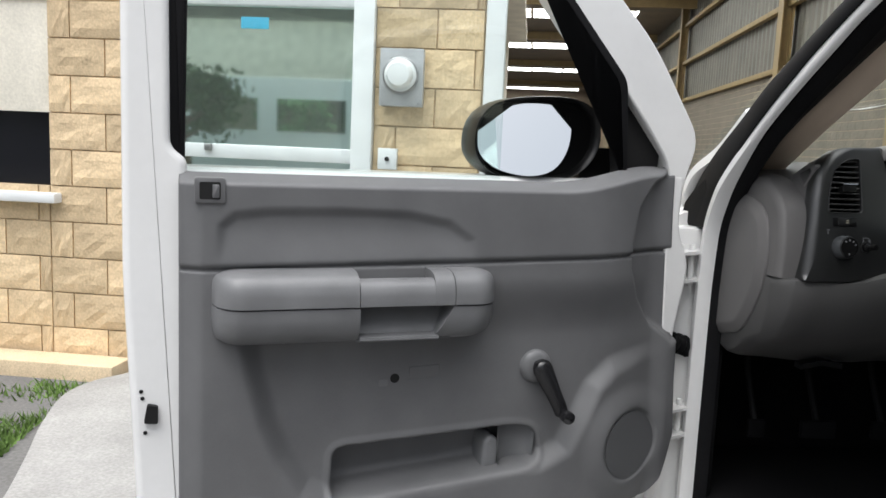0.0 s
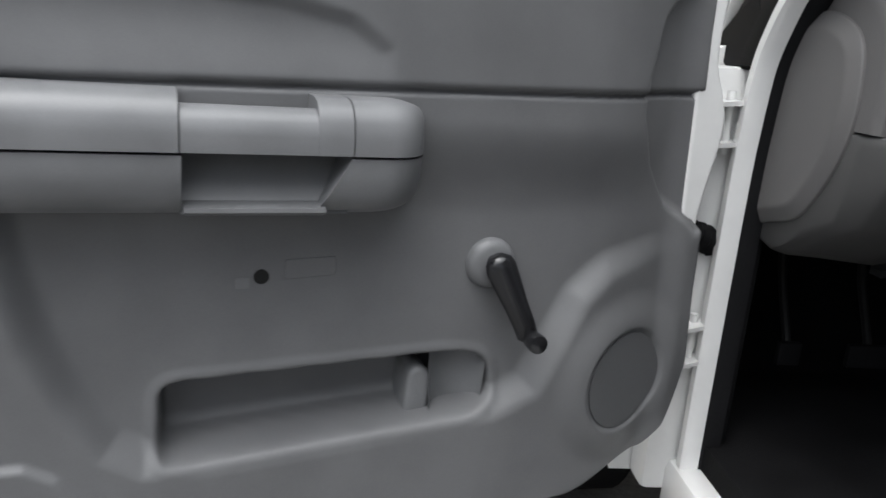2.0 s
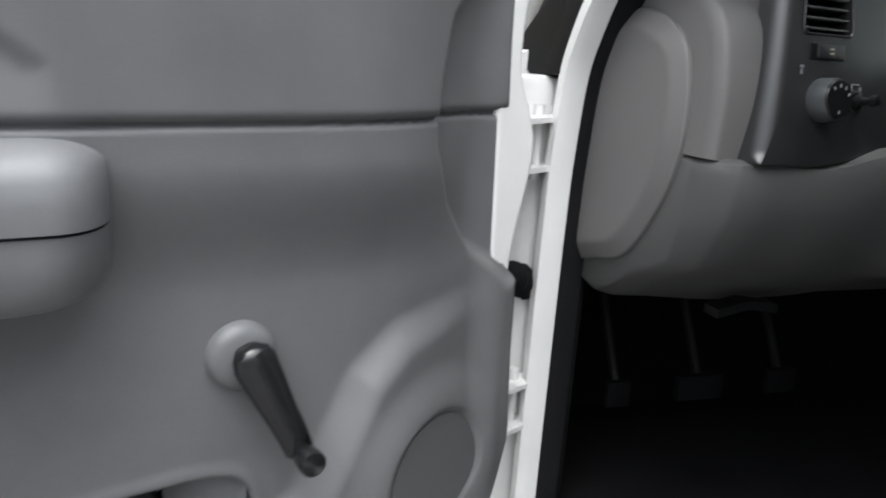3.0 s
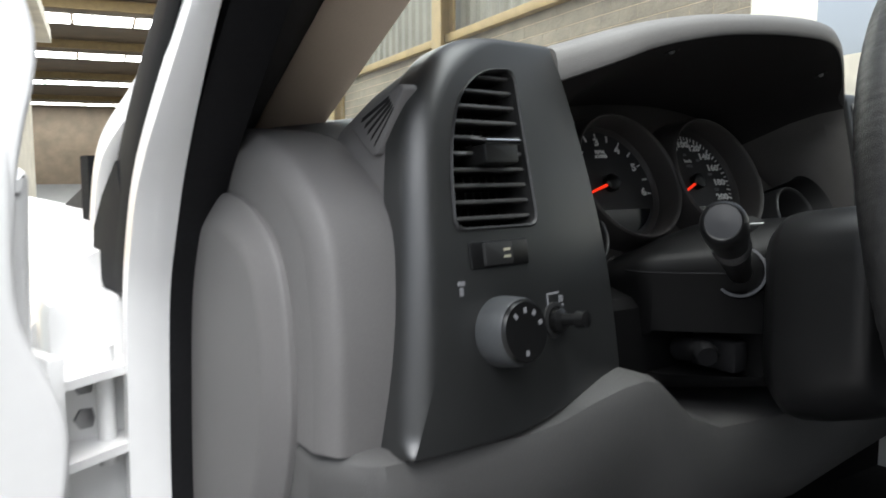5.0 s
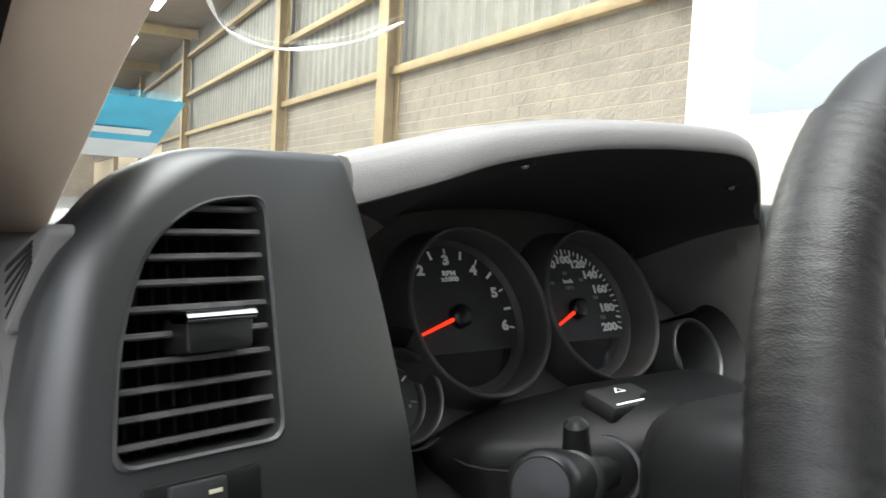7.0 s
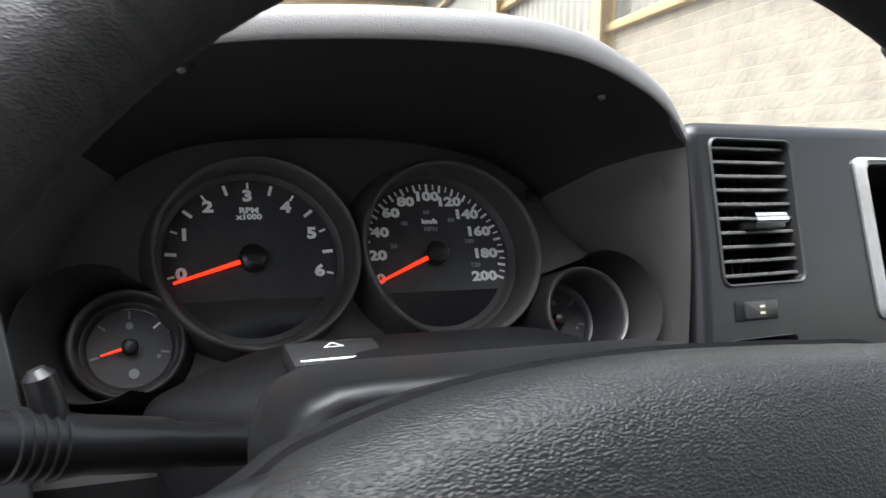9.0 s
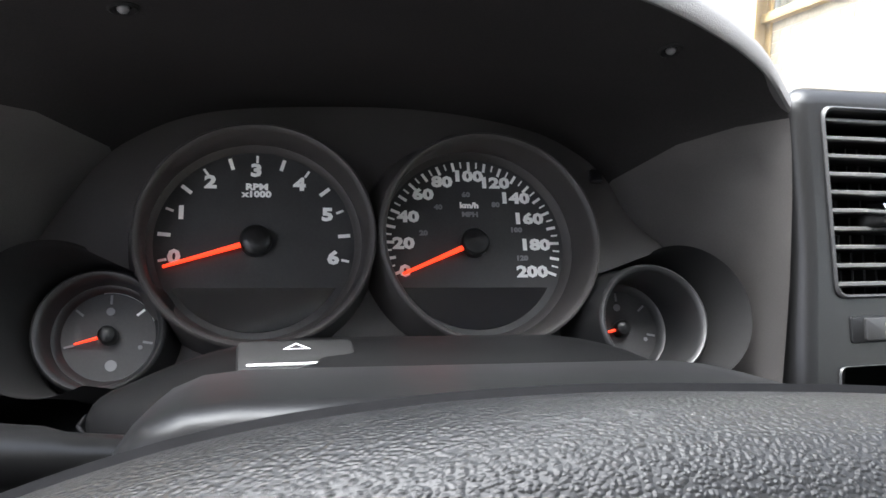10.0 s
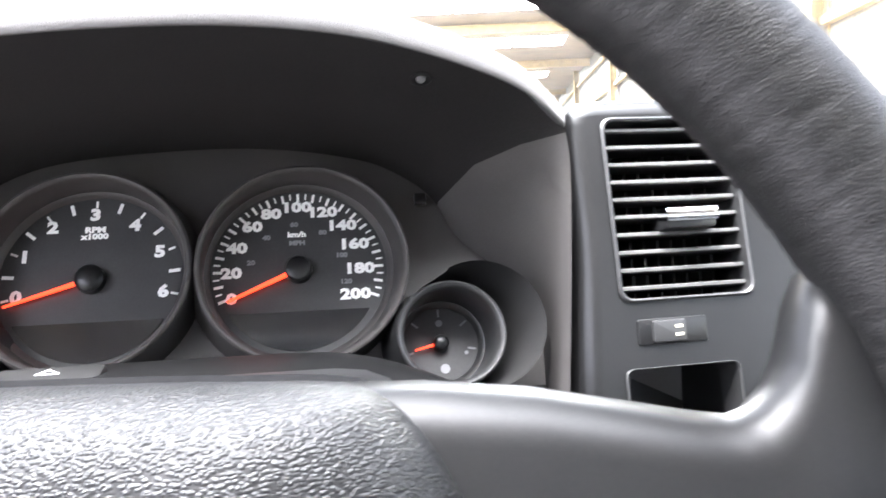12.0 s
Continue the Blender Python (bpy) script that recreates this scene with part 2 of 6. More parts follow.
# ---- mesh helpers ----
def part(name, bm, mat, parent=None, label="", smooth=True, angle=35, even=False):
    me = bpy.data.meshes.new(name)
    bmesh.ops.recalc_face_normals(bm, faces=bm.faces)
    for e in bm.edges:
        e.smooth = len(e.link_faces) != 2 or e.calc_face_angle(0) < radians(angle)
    for f in bm.faces:
        f.smooth = smooth
    bm.to_mesh(me)
    bm.free()
    me.materials.append(mat)
    ob = new(name, me)
    if parent is not None:
        ob.parent = parent
    if even:
        mod = ob.modifiers.new("even_normals", "WEIGHTED_NORMAL")
        mod.keep_sharp, mod.weight = True, 90
    return tagged(ob, label)


def box(bm, x0, x1, y0, y1, z0, z1, bevel=0.0, seg=2):
    made = bmesh.ops.create_cube(bm, size=1.0, matrix=Matrix.Translation(((x0 + x1) / 2, (y0 + y1) / 2, (z0 + z1) / 2)) @ Matrix.Diagonal((abs(x1 - x0), abs(y1 - y0), abs(z1 - z0), 1)))
    if bevel:
        edges = list({e for v in made["verts"] for e in v.link_edges})
        bmesh.ops.bevel(bm, geom=edges, offset=bevel, segments=seg, affect="EDGES", profile=0.5)
    return bm


def boxed(*args, **kw):
    return box(bmesh.new(), *args, **kw)


def rings(bm, loops, close=True, cap0=True, cap1=True):
    """Skins a row of loops with the same number of points."""
    rows = [[bm.verts.new(p) for p in loop] for loop in loops]
    n = len(rows[0])
    for a, b in zip(rows, rows[1:]):
        for i in range(n if close else n - 1):
            j = (i + 1) % n
            bm.faces.new((a[i], a[j], b[j], b[i]))
    if close and cap0:
        bm.faces.new(rows[0])
    if close and cap1:
        bm.faces.new(rows[-1])
    return bm


def ringed(loops, **kw):
    return rings(bmesh.new(), loops, **kw)


def smooth_line(points, n, closed=False):
    """n points on a Catmull-Rom line through the points given."""
    p = [Vector(q) for q in points]
    m = len(p) if closed else len(p) - 1
    out = []
    for k in range(n):
        s = k * m / (n if closed else n - 1)
        i = min(int(s), m - 1)
        f = s - i
        if closed:
            a, b, c, d = (p[(i + o) % len(p)] for o in (-1, 0, 1, 2))
        else:
            a, b, c, d = p[max(i - 1, 0)], p[i], p[i + 1], p[min(i + 2, len(p) - 1)]
        out.append(0.5 * (2 * b + (c - a) * f + (2 * a - 5 * b + 4 * c - d) * f * f + (3 * b - a - 3 * c + d) * f ** 3))
    return out


def tube(bm, points, radius, sides=10, closed=False, flat=1.0):
    """A round bar along points; radius is a number or one number a point."""
    p = [Vector(q) for q in points]
    n = len(p)
    rad = [radius] * n if isinstance(radius, (int, float)) else radius
    loops, side = [], None
    for i in range(n):
        d = (p[(i + 1) % n] - p[i - 1]) if closed else (p[min(i + 1, n - 1)] - p[max(i - 1, 0)])
        d.normalize()
        if side is None:
            side = d.cross(Vector((0, 0, 1)) if abs(d.z) < 0.9 else Vector((1, 0, 0))).normalized()
        side = (side - d * side.dot(d)).normalized()
        other = d.cross(side)
        loops.append([p[i] + rad[i] * (math.cos(a) * side + flat * math.sin(a) * other) for a in (2 * math.pi * k / sides for k in range(sides))])
    if closed:
        loops.append(loops[0])
    rings(bm, loops, cap0=not closed, cap1=not closed)
    if closed:
        bmesh.ops.remove_doubles(bm, verts=bm.verts, dist=1e-6)
    return bm


def tubed(*args, **kw):
    return tube(bmesh.new(), *args, **kw)


def lathe(profile, m=Matrix.Identity(4), sides=40, caps=(True, True)):
    """Turns (radius, height) pairs round the local z axis."""
    return ringed([[m @ Vector((r * math.cos(a), r * math.sin(a), h)) for a in (2 * math.pi * k / sides for k in range(sides))] for r, h in profile], cap0=caps[0], cap1=caps[1])


def inset(pts, d):
    """A closed outline of (a, b) drawn in by d."""
    n = len(pts)
    area = sum(pts[i][0] * pts[(i + 1) % n][1] - pts[(i + 1) % n][0] * pts[i][1] for i in range(n))
    s = 1 if area > 0 else -1
    out = []
    for i in range(n):
        a, b, c = Vector(pts[i - 1]), Vector(pts[i]), Vector(pts[(i + 1) % n])
        d1, d2 = (b - a).normalized(), (c - b).normalized()
        nrm = Vector((-d1.y - d2.y, d1.x + d2.x))
        nrm = nrm.normalized() if nrm.length > 1e-9 else Vector((0, 0))
        k = max(0.45, nrm.dot(Vector((-d1.y, d1.x))))
        out.append(b + s * nrm * d / k)
    return out


def slab(outline, plane, depth, bevel=0.0, seg=3, back=0.0, flat_rim=0.0):
    """An outline of (a, b) on a plane, given as a function (a, b, out) -> point, from out = -depth to out = back, with an eased front edge."""
    loops = [[plane(a, b, -depth) for a, b in outline]]
    if bevel:
        for k in range(seg + 1):
            w = k / seg * math.pi / 2
            loops.append([plane(q[0], q[1], back - bevel * (1 - math.sin(w))) for q in inset(outline, bevel * (1 - math.cos(w)))])
        if flat_rim:
            loops.append([plane(q[0], q[1], back) for q in inset(outline, bevel + flat_rim)])
    else:
        loops.append([plane(a, b, back) for a, b in outline])
    return ringed(loops)


def lettering(text, size, mat, m, parent, name="numeral", align="CENTER"):
    cu = bpy.data.curves.new(name, "FONT")
    cu.body, cu.size, cu.align_x, cu.align_y = text, size, align, "CENTER"
    cu.extrude, cu.resolution_u, cu.offset = 0.0002, 2, size * 0.05
    ob = bpy.data.objects.new(name, cu)
    me = bpy.data.meshes.new_from_object(ob)
    bpy.data.objects.remove(ob)
    bpy.data.curves.remove(cu)
    bm = bmesh.new()
    bm.from_mesh(me)
    bmesh.ops.remove_doubles(bm, verts=bm.verts, dist=1e-6)
    bm.to_mesh(me)
    bm.free()
    me.name = name
    me.materials.clear()
    me.materials.append(mat)
    me.transform(m)
    ob = new(name, me)
    ob.parent = parent
    return ob


def smoothstep(a, b, x):
    t = np.clip((x - a) / (b - a), 0, 1)
    return t * t * (3 - 2 * t)


def inside(poly, x, y):
    """Signed distance to a closed outline, positive inside, for arrays x and y."""
    p = np.array(poly, float)
    q = np.roll(p, -1, axis=0)
    best = np.full(x.shape, 1e9)
    odd = np.zeros(x.shape, bool)
    for (ax, ay), (bx, by) in zip(p, q):
        dx, dy = bx - ax, by - ay
        t = np.clip(((x - ax) * dx + (y - ay) * dy) / (dx * dx + dy * dy + 1e-12), 0, 1)
        best = np.minimum(best, np.hypot(x - ax - t * dx, y - ay - t * dy))
        if ay != by:
            odd ^= ((ay > y) != (by > y)) & (x < dx * (y - ay) / dy + ax)
    return np.where(odd, best, -best)


def rounded(points, n=48):
    return [(v.x, v.y) for v in smooth_line([(a, b, 0) for a, b in points], n, closed=True)]


def corners(points, r, seg=4):
    """An outline with its corners rounded by r (a number or one a corner)."""
    n = len(points)
    out = []
    for i in range(n):
        a, b, c = Vector(points[i - 1]), Vector(points[i]), Vector(points[(i + 1) % n])
        k = r if isinstance(r, (int, float)) else r[i]
        k = min(k, (a - b).length * 0.49, (c - b).length * 0.49)
        p0, p1 = b + (a - b).normalized() * k, b + (c - b).normalized() * k
        for s in range(seg + 1):
            f = s / seg
            q = (1 - f) ** 2 * p0 + 2 * f * (1 - f) * b + f * f * p1
            out.append((q.x, q.y))
    return out


def thing(name, label, category, m=Matrix.Identity(4), **kw):
    ob = new(name)
    ob.matrix_world = m
    ob.empty_display_size = 0.1
    return tagged(ob, label, category, **kw)



def cut(ob, *cutters):
    """Cuts closed shapes out of a mesh for good."""
    for bm in cutters:
        me = bpy.data.meshes.new("cutter")
        bmesh.ops.recalc_face_normals(bm, faces=bm.faces)
        bm.to_mesh(me)
        bm.free()
        tool = new("cutter", me)
        tool.matrix_world = ob.matrix_world
        mod = ob.modifiers.new("cut", "BOOLEAN")
        mod.object, mod.operation, mod.solver = tool, "DIFFERENCE", "EXACT"
        bpy.context.view_layer.update()
        done = bpy.data.meshes.new_from_object(ob.evaluated_get(bpy.context.evaluated_depsgraph_get()))
        ob.modifiers.clear()
        old, ob.data = ob.data, done
        done.name = old.name
        bpy.data.meshes.remove(old)
        bpy.data.objects.remove(tool)
    return ob


# ---- site: ground, facade, warehouse (turned ten degrees from the truck) ----
SITE = pose(0, 0, 0, 0, 0, -10)


def site(ob, label="", category="", kind=""):
    ob.matrix_world = SITE
    return tagged(ob, label, category, kind=kind)


site(part("ground", boxed(-400, 400, -400, 400, -0.3, 0.0), GROUND, label="grey paved yard"), kind="structure")
walkway = part("pavement", slab([(x, y) for x, y in rounded([(-2.62, 0.55), (-2.80, 0.98), (-2.97, 1.35), (-3.10, 1.75), (-3.02, 2.05), (-2.7, 2.28), (-1.2, 2.28), (-1.0, 1.4), (-1.0, 0.2), (-1.9, -0.3), (-2.5, 0.1)], 64)], lambda a, b, o: Vector((a, b, 0.06 + o)), 0.1, 0.012, 2), CONCRETE)
site(walkway, "pale concrete walkway with a curved edge", "walkway", "structure")
site(part("kerb", boxed(-9, -3.05, 2.08, 2.29, -0.1, 0.09, bevel=0.012), MORTAR), "sand-coloured plinth along the office wall", "kerb", "structure")


def block_wall(wall, x_ranges, z0, courses, face, size, mat, joint=0.008, near=300, name="block", axis="x", rough=0.012, seed=3):
    """Lays running-bond blocks on a wall face, each a piece of its own, the rest joined."""
    rng = random.Random(seed)
    protos = []
    for k in range(5):
        bm = bmesh.new()
        L, H, D = size[0] - joint, size[1] - joint, 0.05
        n, m = 6, 4
        grid = [[bm.verts.new((L * (i / n - 0.5), -D * 0.2 - (rng.random() * rough if 0 < i < n and 0 < j < m else 0), H * (j / m - 0.5))) for i in range(n + 1)] for j in range(m + 1)]
        for j in range(m):
            for i in range(n):
                bm.faces.new((grid[j][i], grid[j][i + 1], grid[j + 1][i + 1], grid[j + 1][i]))
        edge = [grid[0][i] for i in range(n + 1)] + [grid[j][n] for j in range(1, m + 1)] + [grid[m][i] for i in range(n - 1, -1, -1)] + [grid[j][0] for j in range(m - 1, 0, -1)]
        rear = [bm.verts.new((v.co.x, D, v.co.z)) for v in edge]
        for a in range(len(edge)):
            b = (a + 1) % len(edge)
            bm.faces.new((edge[a], rear[a], rear[b], edge[b]))
        bmesh.ops.recalc_face_normals(bm, faces=bm.faces)
        me = bpy.data.meshes.new(name)
        bm.to_mesh(me)
        bm.free()
        me.materials.append(mat)
        protos.append(me)
    count, rest = 0, []
    for row in range(courses):
        z = z0 + (row + 0.5) * size[1]
        for x0, x1 in x_ranges(z):
            x = math.floor(x0 / size[0]) * size[0] + (row % 2) * size[0] / 2 - size[0]
            while x < x1:
                a, b = max(x, x0), min(x + size[0], x1)
                if b - a > 0.04:
                    turn = pose(0, 0, 0, 0, 0, 0) if axis == "x" else pose(0, 0, 0, 0, 0, -90)
                    at = Vector(((a + b) / 2, face, z)) if axis == "x" else Vector((face, (a + b) / 2, z))
                    m = Matrix.Translation(at) @ turn @ Matrix.Diagonal(((b - a - joint) / (size[0] - joint), 1, 1, 1))
                    if count < near:
                        ob = new(name, protos[rng.randrange(5)])
                        ob.parent = wall
                        ob.matrix_basis = m
                        count += 1
                    else:
                        rest.append((m, protos[rng.randrange(5)]))
                x += size[0]
    if rest:
        verts, faces = [], []
        for m, me in rest:
            k = len(verts)
            verts += [m @ v.co for v in me.vertices]
            faces += [[k + i for i in p.vertices] for p in me.polygons]
        me = bpy.data.meshes.new(name)
        me.from_pydata(verts, [], faces)
        me.materials.append(mat)
        ob = new(name + "_field", me)
        ob.parent = wall
        tagged(ob, kind="stuff")


bm = bmesh.new()
for args in ((-9.0, -1.16, 2.33, 2.5, 2.1, 3.4), (-3.53, -2.80, 2.33, 2.5, 0.0, 2.1), (-1.72, -1.16, 2.33, 2.5, 0.0, 2.1), (-9.0, -4.9, 2.33, 2.5, 0.0, 2.1), (-4.9, -3.53, 2.33, 2.5, 0.0, 0.94)):
    box(bm, *args)
facade = site(part("wall_facade", bm, MORTAR), "office wall of sand-coloured split-face blocks", "wall", "structure")
site(part("wall_side", boxed(-1.60, -1.44, 2.5, 14, 0, 3.4), CREAM), "plain side wall of the office", "wall", "structure")
site(part("wall_inside_office", boxed(-9.0, -1.60, 5.0, 5.1, 0, 3.4), CREAM), "plain room wall inside the office", "wall", "structure")
site(part("floor_office", boxed(-9.0, -1.34, 2.5, 5.0, 0, 0.05), CONCRETE), "office floor", "floor", "structure")
site(part("roof_office", boxed(-9.0, -1.1, 2.34, 14, 3.4, 3.6), CREAM), "flat office roof slab", "roof", "structure")
site(part("corner_post", boxed(-1.15, -1.05, 2.26, 2.36, 0, 3.4, bevel=0.01), WHITE_ALU), "white metal post on the wall corner", "post", "structure")

# glazed office door and service window
win = site(part("window_1", box(box(box(box(bmesh.new(), -1.83, -1.72, 2.27, 2.36, 0.02, 2.1, bevel=0.006), -2.90, -2.80, 2.27, 2.36, 0.02, 2.1, bevel=0.006), -2.80, -1.83, 2.28, 2.35, 1.225, 1.30, bevel=0.005), -2.80, -1.83, 2.28, 2.35, 2.02, 2.1, bevel=0.005), WHITE_ALU), "white framed office door with green tinted glass", "window", "structure")
part("pane", boxed(-2.80, -1.83, 2.312, 2.32, 1.30, 2.02), TINT_GLASS, win)
part("pane", boxed(-2.80, -1.83, 2.312, 2.32, 0.06, 1.225), TINT_GLASS, win)
part("lock", boxed(-2.62, -2.58, 2.26, 2.28, 1.262, 1.30, bevel=0.004), METAL, win)
part("sticker", boxed(-2.44, -2.29, 2.309, 2.3125, 1.905, 1.965, bevel=0.001), STICKER_BLUE, win, "pale blue glass sticker")
win2 = site(part("window_2", boxed(-4.95, -3.46, 2.24, 2.5, 0.935, 0.99, bevel=0.008), WHITE_ALU), "service window with a white sill and raised shutter", "window", "structure")
part("shutter", boxed(-4.9, -3.53, 2.33, 2.36, 1.43, 2.1), CREAM, win2, "pale shutter panel")
part("dark_pane", boxed(-4.9, -3.53, 2.40, 2.41, 0.99, 1.43), LCD, win2, "dark glass")

meter = thing("electricity_meter", "grey electricity meter box with round glass meter", "electric meter", SITE)
part("meter_box", boxed(-1.68, -1.455, 2.235, 2.29, 1.53, 1.82, bevel=0.006), GREY_BOX, meter)
part("meter_dial", lathe([(0.082, 0.0), (0.082, 0.02), (0.068, 0.028), (0.066, 0.07), (0.055, 0.085), (0.001, 0.09)], Matrix.Translation((-1.57, 2.236, 1.685)) @ pose(0, 0, 0, 90), 32), WHITE_ALU, meter, "round meter under clear glass")
part("meter_ring", lathe([(0.083, 0.0), (0.092, 0.004), (0.092, 0.014), (0.083, 0.018)], Matrix.Translation((-1.57, 2.236, 1.685)) @ pose(0, 0, 0, 90), 32, caps=(False, False)), METAL, meter)
for x, z in ((-1.66, 1.545), (-1.475, 1.545)):
    part("screw", lathe([(0.006, 0), (0.006, 0.004), (0.001, 0.005)], Matrix.Translation((x, 2.236, z)) @ pose(0, 0, 0, 90), 10), METAL, meter)
socket = thing("switch_box", "small metal switch box on the block wall", "switch box", SITE)
part("cover", boxed(-1.68, -1.58, 2.255, 2.29, 1.205, 1.315, bevel=0.004), WHITE_ALU, socket)
part("knob", lathe([(0.012, 0), (0.012, 0.01), (0.001, 0.011)], Matrix.Translation((-1.63, 2.256, 1.26)) @ pose(0, 0, 0, 90), 14), BLACK, socket)

# warehouse: block wall, cladding, steel, roof
WX, WY = 6.1, 5.9
warehouse_wall = site(part("wall_warehouse", boxed(WX, WX + 0.3, WY, 95, 0, 3.86), MORTAR), "warehouse wall of grey blocks", "wall", "structure")
prof = [(WX + 0.10 + (0.05 if k % 4 in (1, 2) else 0.0), WY + k * 0.11) for k in range(810)]
site(part("cladding", rings(bmesh.new(), [[(x, y, 3.8) for x, y in prof], [(x, y, 9.0) for x, y in prof]], close=False), SHEET, smooth=False), "grey corrugated translucent cladding", "cladding", "structure")
site(part("end_column", boxed(WX - 0.12, WX + 0.35, WY - 0.45, WY + 0.02, 0, 6.0, bevel=0.02), CREAM), "pale concrete column at the wall end", "column", "structure")
site(part("ceiling_warehouse", boxed(-30, WX + 0.4, 9, 96, 8.4, 8.5), ROOF_SHEET), "brown metal warehouse roof", "ceiling", "structure")
site(part("wall_far", boxed(-30, WX, 95, 95.3, 0, 8.4), ROOF_SHEET), "far end wall of the warehouse", "wall", "structure")
site(part("wall_far_side", boxed(-30.3, -30, 9, 95, 0, 8.4), ROOF_SHEET), "far side wall of the warehouse", "wall", "structure")
girt = site(part("girt", boxed(WX - 0.16, WX + 0.02, WY, 95, 3.82, 3.98, bevel=0.01), TAN_STEEL), "tan painted steel wall beam", "beam", "structure")
for dz in (1.75, 3.5):
    o = copy_thing(girt, SITE @ Matrix.Translation((0, 0, dz)))
column = site(part("steel_column", box(box(box(bmesh.new(), WX - 0.34, WX - 0.30, 21.3, 21.75, 0, 8.4), WX - 0.06, WX - 0.02, 21.3, 21.75, 0, 8.4), WX - 0.30, WX - 0.06, 21.5, 21.55, 0, 8.4), TAN_STEEL), "tan painted steel column", "column", "structure")
for dy in (-7.6, 15.5, 31, 47):
    copy_thing(column, SITE @ Matrix.Translation((0, dy, 0)))
for y in (14.2, 21.5, 35.2, 46.5, 61.5, 80.0):
    site(part("roof_beam", box(box(box(bmesh.new(), -30, WX, y, y + 0.25, 8.30, 8.34), -30, WX, y, y + 0.25, 7.9, 7.94), -30, WX, y + 0.11, y + 0.14, 7.94, 8.30), TAN_STEEL), "tan painted steel roof beam", "beam", "structure")
pane = part("skylight", boxed(-1.27, 1.27, -1.25, 1.25, -0.03, 0.0), SKYLIGHT)
tagged(pane, "bright translucent roof skylight panel", "skylight", "roof skylights", "structure")
first = True
for y in (12.0, 17.5, 25.0, 31.5, 40.5, 53.2, 69.5, 91.0):
    for k in range(8):
        m = SITE @ Matrix.Translation((-16.1 + k * 2.7, y, 8.395))
        if first:
            pane.matrix_world, first = m, False
        else:
            copy_thing(pane, m)

# yard wall and neighbours beyond the warehouse mouth
site(part("wall_yard", boxed(13.5, 13.8, -30, 40, 0, 3.6), CREAM), "cream plastered yard wall", "wall", "structure")
site(part("wall_lean_to", boxed(9.5, 13.5, 16, 16.3, 0, 9.0), CREAM), "cream plastered shed wall", "wall", "structure")

# the place behind the camera: opposite building and a tree
opp = thing("opposite_building", "cream low building with green windows across the yard", "building", SITE)
part("wall", boxed(-34, 22, -26.2, -26, 0, 6.2), CREAM, opp)
part("lower_block", boxed(-24, -3.0, -24, -20, 0, 3.4, bevel=0.03), WHITE_ALU, opp, "white lower block")
for k in range(6):
    part("window", boxed(-22 + k * 3.1, -19.6 + k * 3.1, -20, -19.96, 1.6, 2.7), TINT_GLASS, opp)
part("roof_band", boxed(-34, 22, -26.4, -25.8, 6.2, 6.9), SHEET, opp, "metal roof edge")


def make_tree(at, height, seed):
    rng = random.Random(seed)
    tree = thing("tree", "leafy green tree across the yard", "tree", SITE @ Matrix.Translation(at))
    bm = tubed(smooth_line([(0, 0, 0), (0.1, 0, height * 0.25), (-0.05, 0.1, height * 0.5), (0.1, 0.05, height * 0.85)], 12), [0.22 - 0.016 * k for k in range(12)], 9)
    tips = []
    for k in range(14):
        a, z = rng.random() * 6.28, height * (0.3 + 0.5 * rng.random())
        d = Vector((math.cos(a), math.sin(a), 0.5)) * height * (0.2 + 0.15 * rng.random())
        tube(bm, [(0.05, 0, z), Vector((0.05, 0, z)) + d * 0.5, Vector((0.05, 0, z)) + d + Vector((0, 0, 0.3))], [0.07, 0.045, 0.02], 6)
        tips.append(Vector((0.05, 0, z)) + d)
    tips += [Vector((0, 0, height * 0.9))]
    part("trunk", bm, BARK, tree)
    verts, faces = [], []
    for k in range(2600):
        t = rng.choice(tips)
        c = t + Vector((rng.gauss(0, 1), rng.gauss(0, 1), rng.gauss(0, 0.8))) * height * 0.09
        a = Vector((rng.gauss(0, 1), rng.gauss(0, 1), rng.gauss(0, 1))).normalized() * 0.13
        b = a.orthogonal().normalized() * 0.07
        i = len(verts)
        verts += [c - a, c + b, c + a, c - b]
        faces.append((i, i + 1, i + 2, i + 3))
    me = bpy.data.meshes.new("crown")
    me.from_pydata(verts, [], faces)
    me.materials.append(LEAF)
    ob = new("crown", me)
    ob.parent = tree


make_tree((-10.7, -15, 0), 3.1, 5)

# grass strip by the walkway
rng = random.Random(11)
verts, faces = [], []
for k in range(34000):
    x, y = rng.uniform(-5.2, -2.6), rng.uniform(0.2, 2.0)
    if noise.noise(Vector((x * 2.2, y * 2.2, 3.0))) + 0.9 * rng.random() < 0.36 + 0.5 * max(0.0, y - 1.5):
        continue
    if x > -2.62 - 0.5 * math.sqrt(max(0, min(1, (y - 0.4) / 1.4))) and y > 0.4:
        continue
    h, a = rng.uniform(0.02, 0.055), rng.random() * 6.28
    d = Vector((math.cos(a), math.sin(a), 0)) * 0.006
    lean = Vector((rng.gauss(0, 0.02), rng.gauss(0, 0.02), h))
    p = Vector((x, y, 0))
    i = len(verts)
    verts += [p - d, p + d, p + lean]
    faces.append((i, i + 1, i + 2))
me = bpy.data.meshes.new("grass")
me.from_pydata(verts, [], faces)
me.materials.append(GRASS)
site(new("grass", me), "short patchy green grass beside the walkway", "grass", "stuff")


# ---- the truck ----
truck = thing("pickup_truck", "white pickup truck with its driver door wide open", "pickup truck")


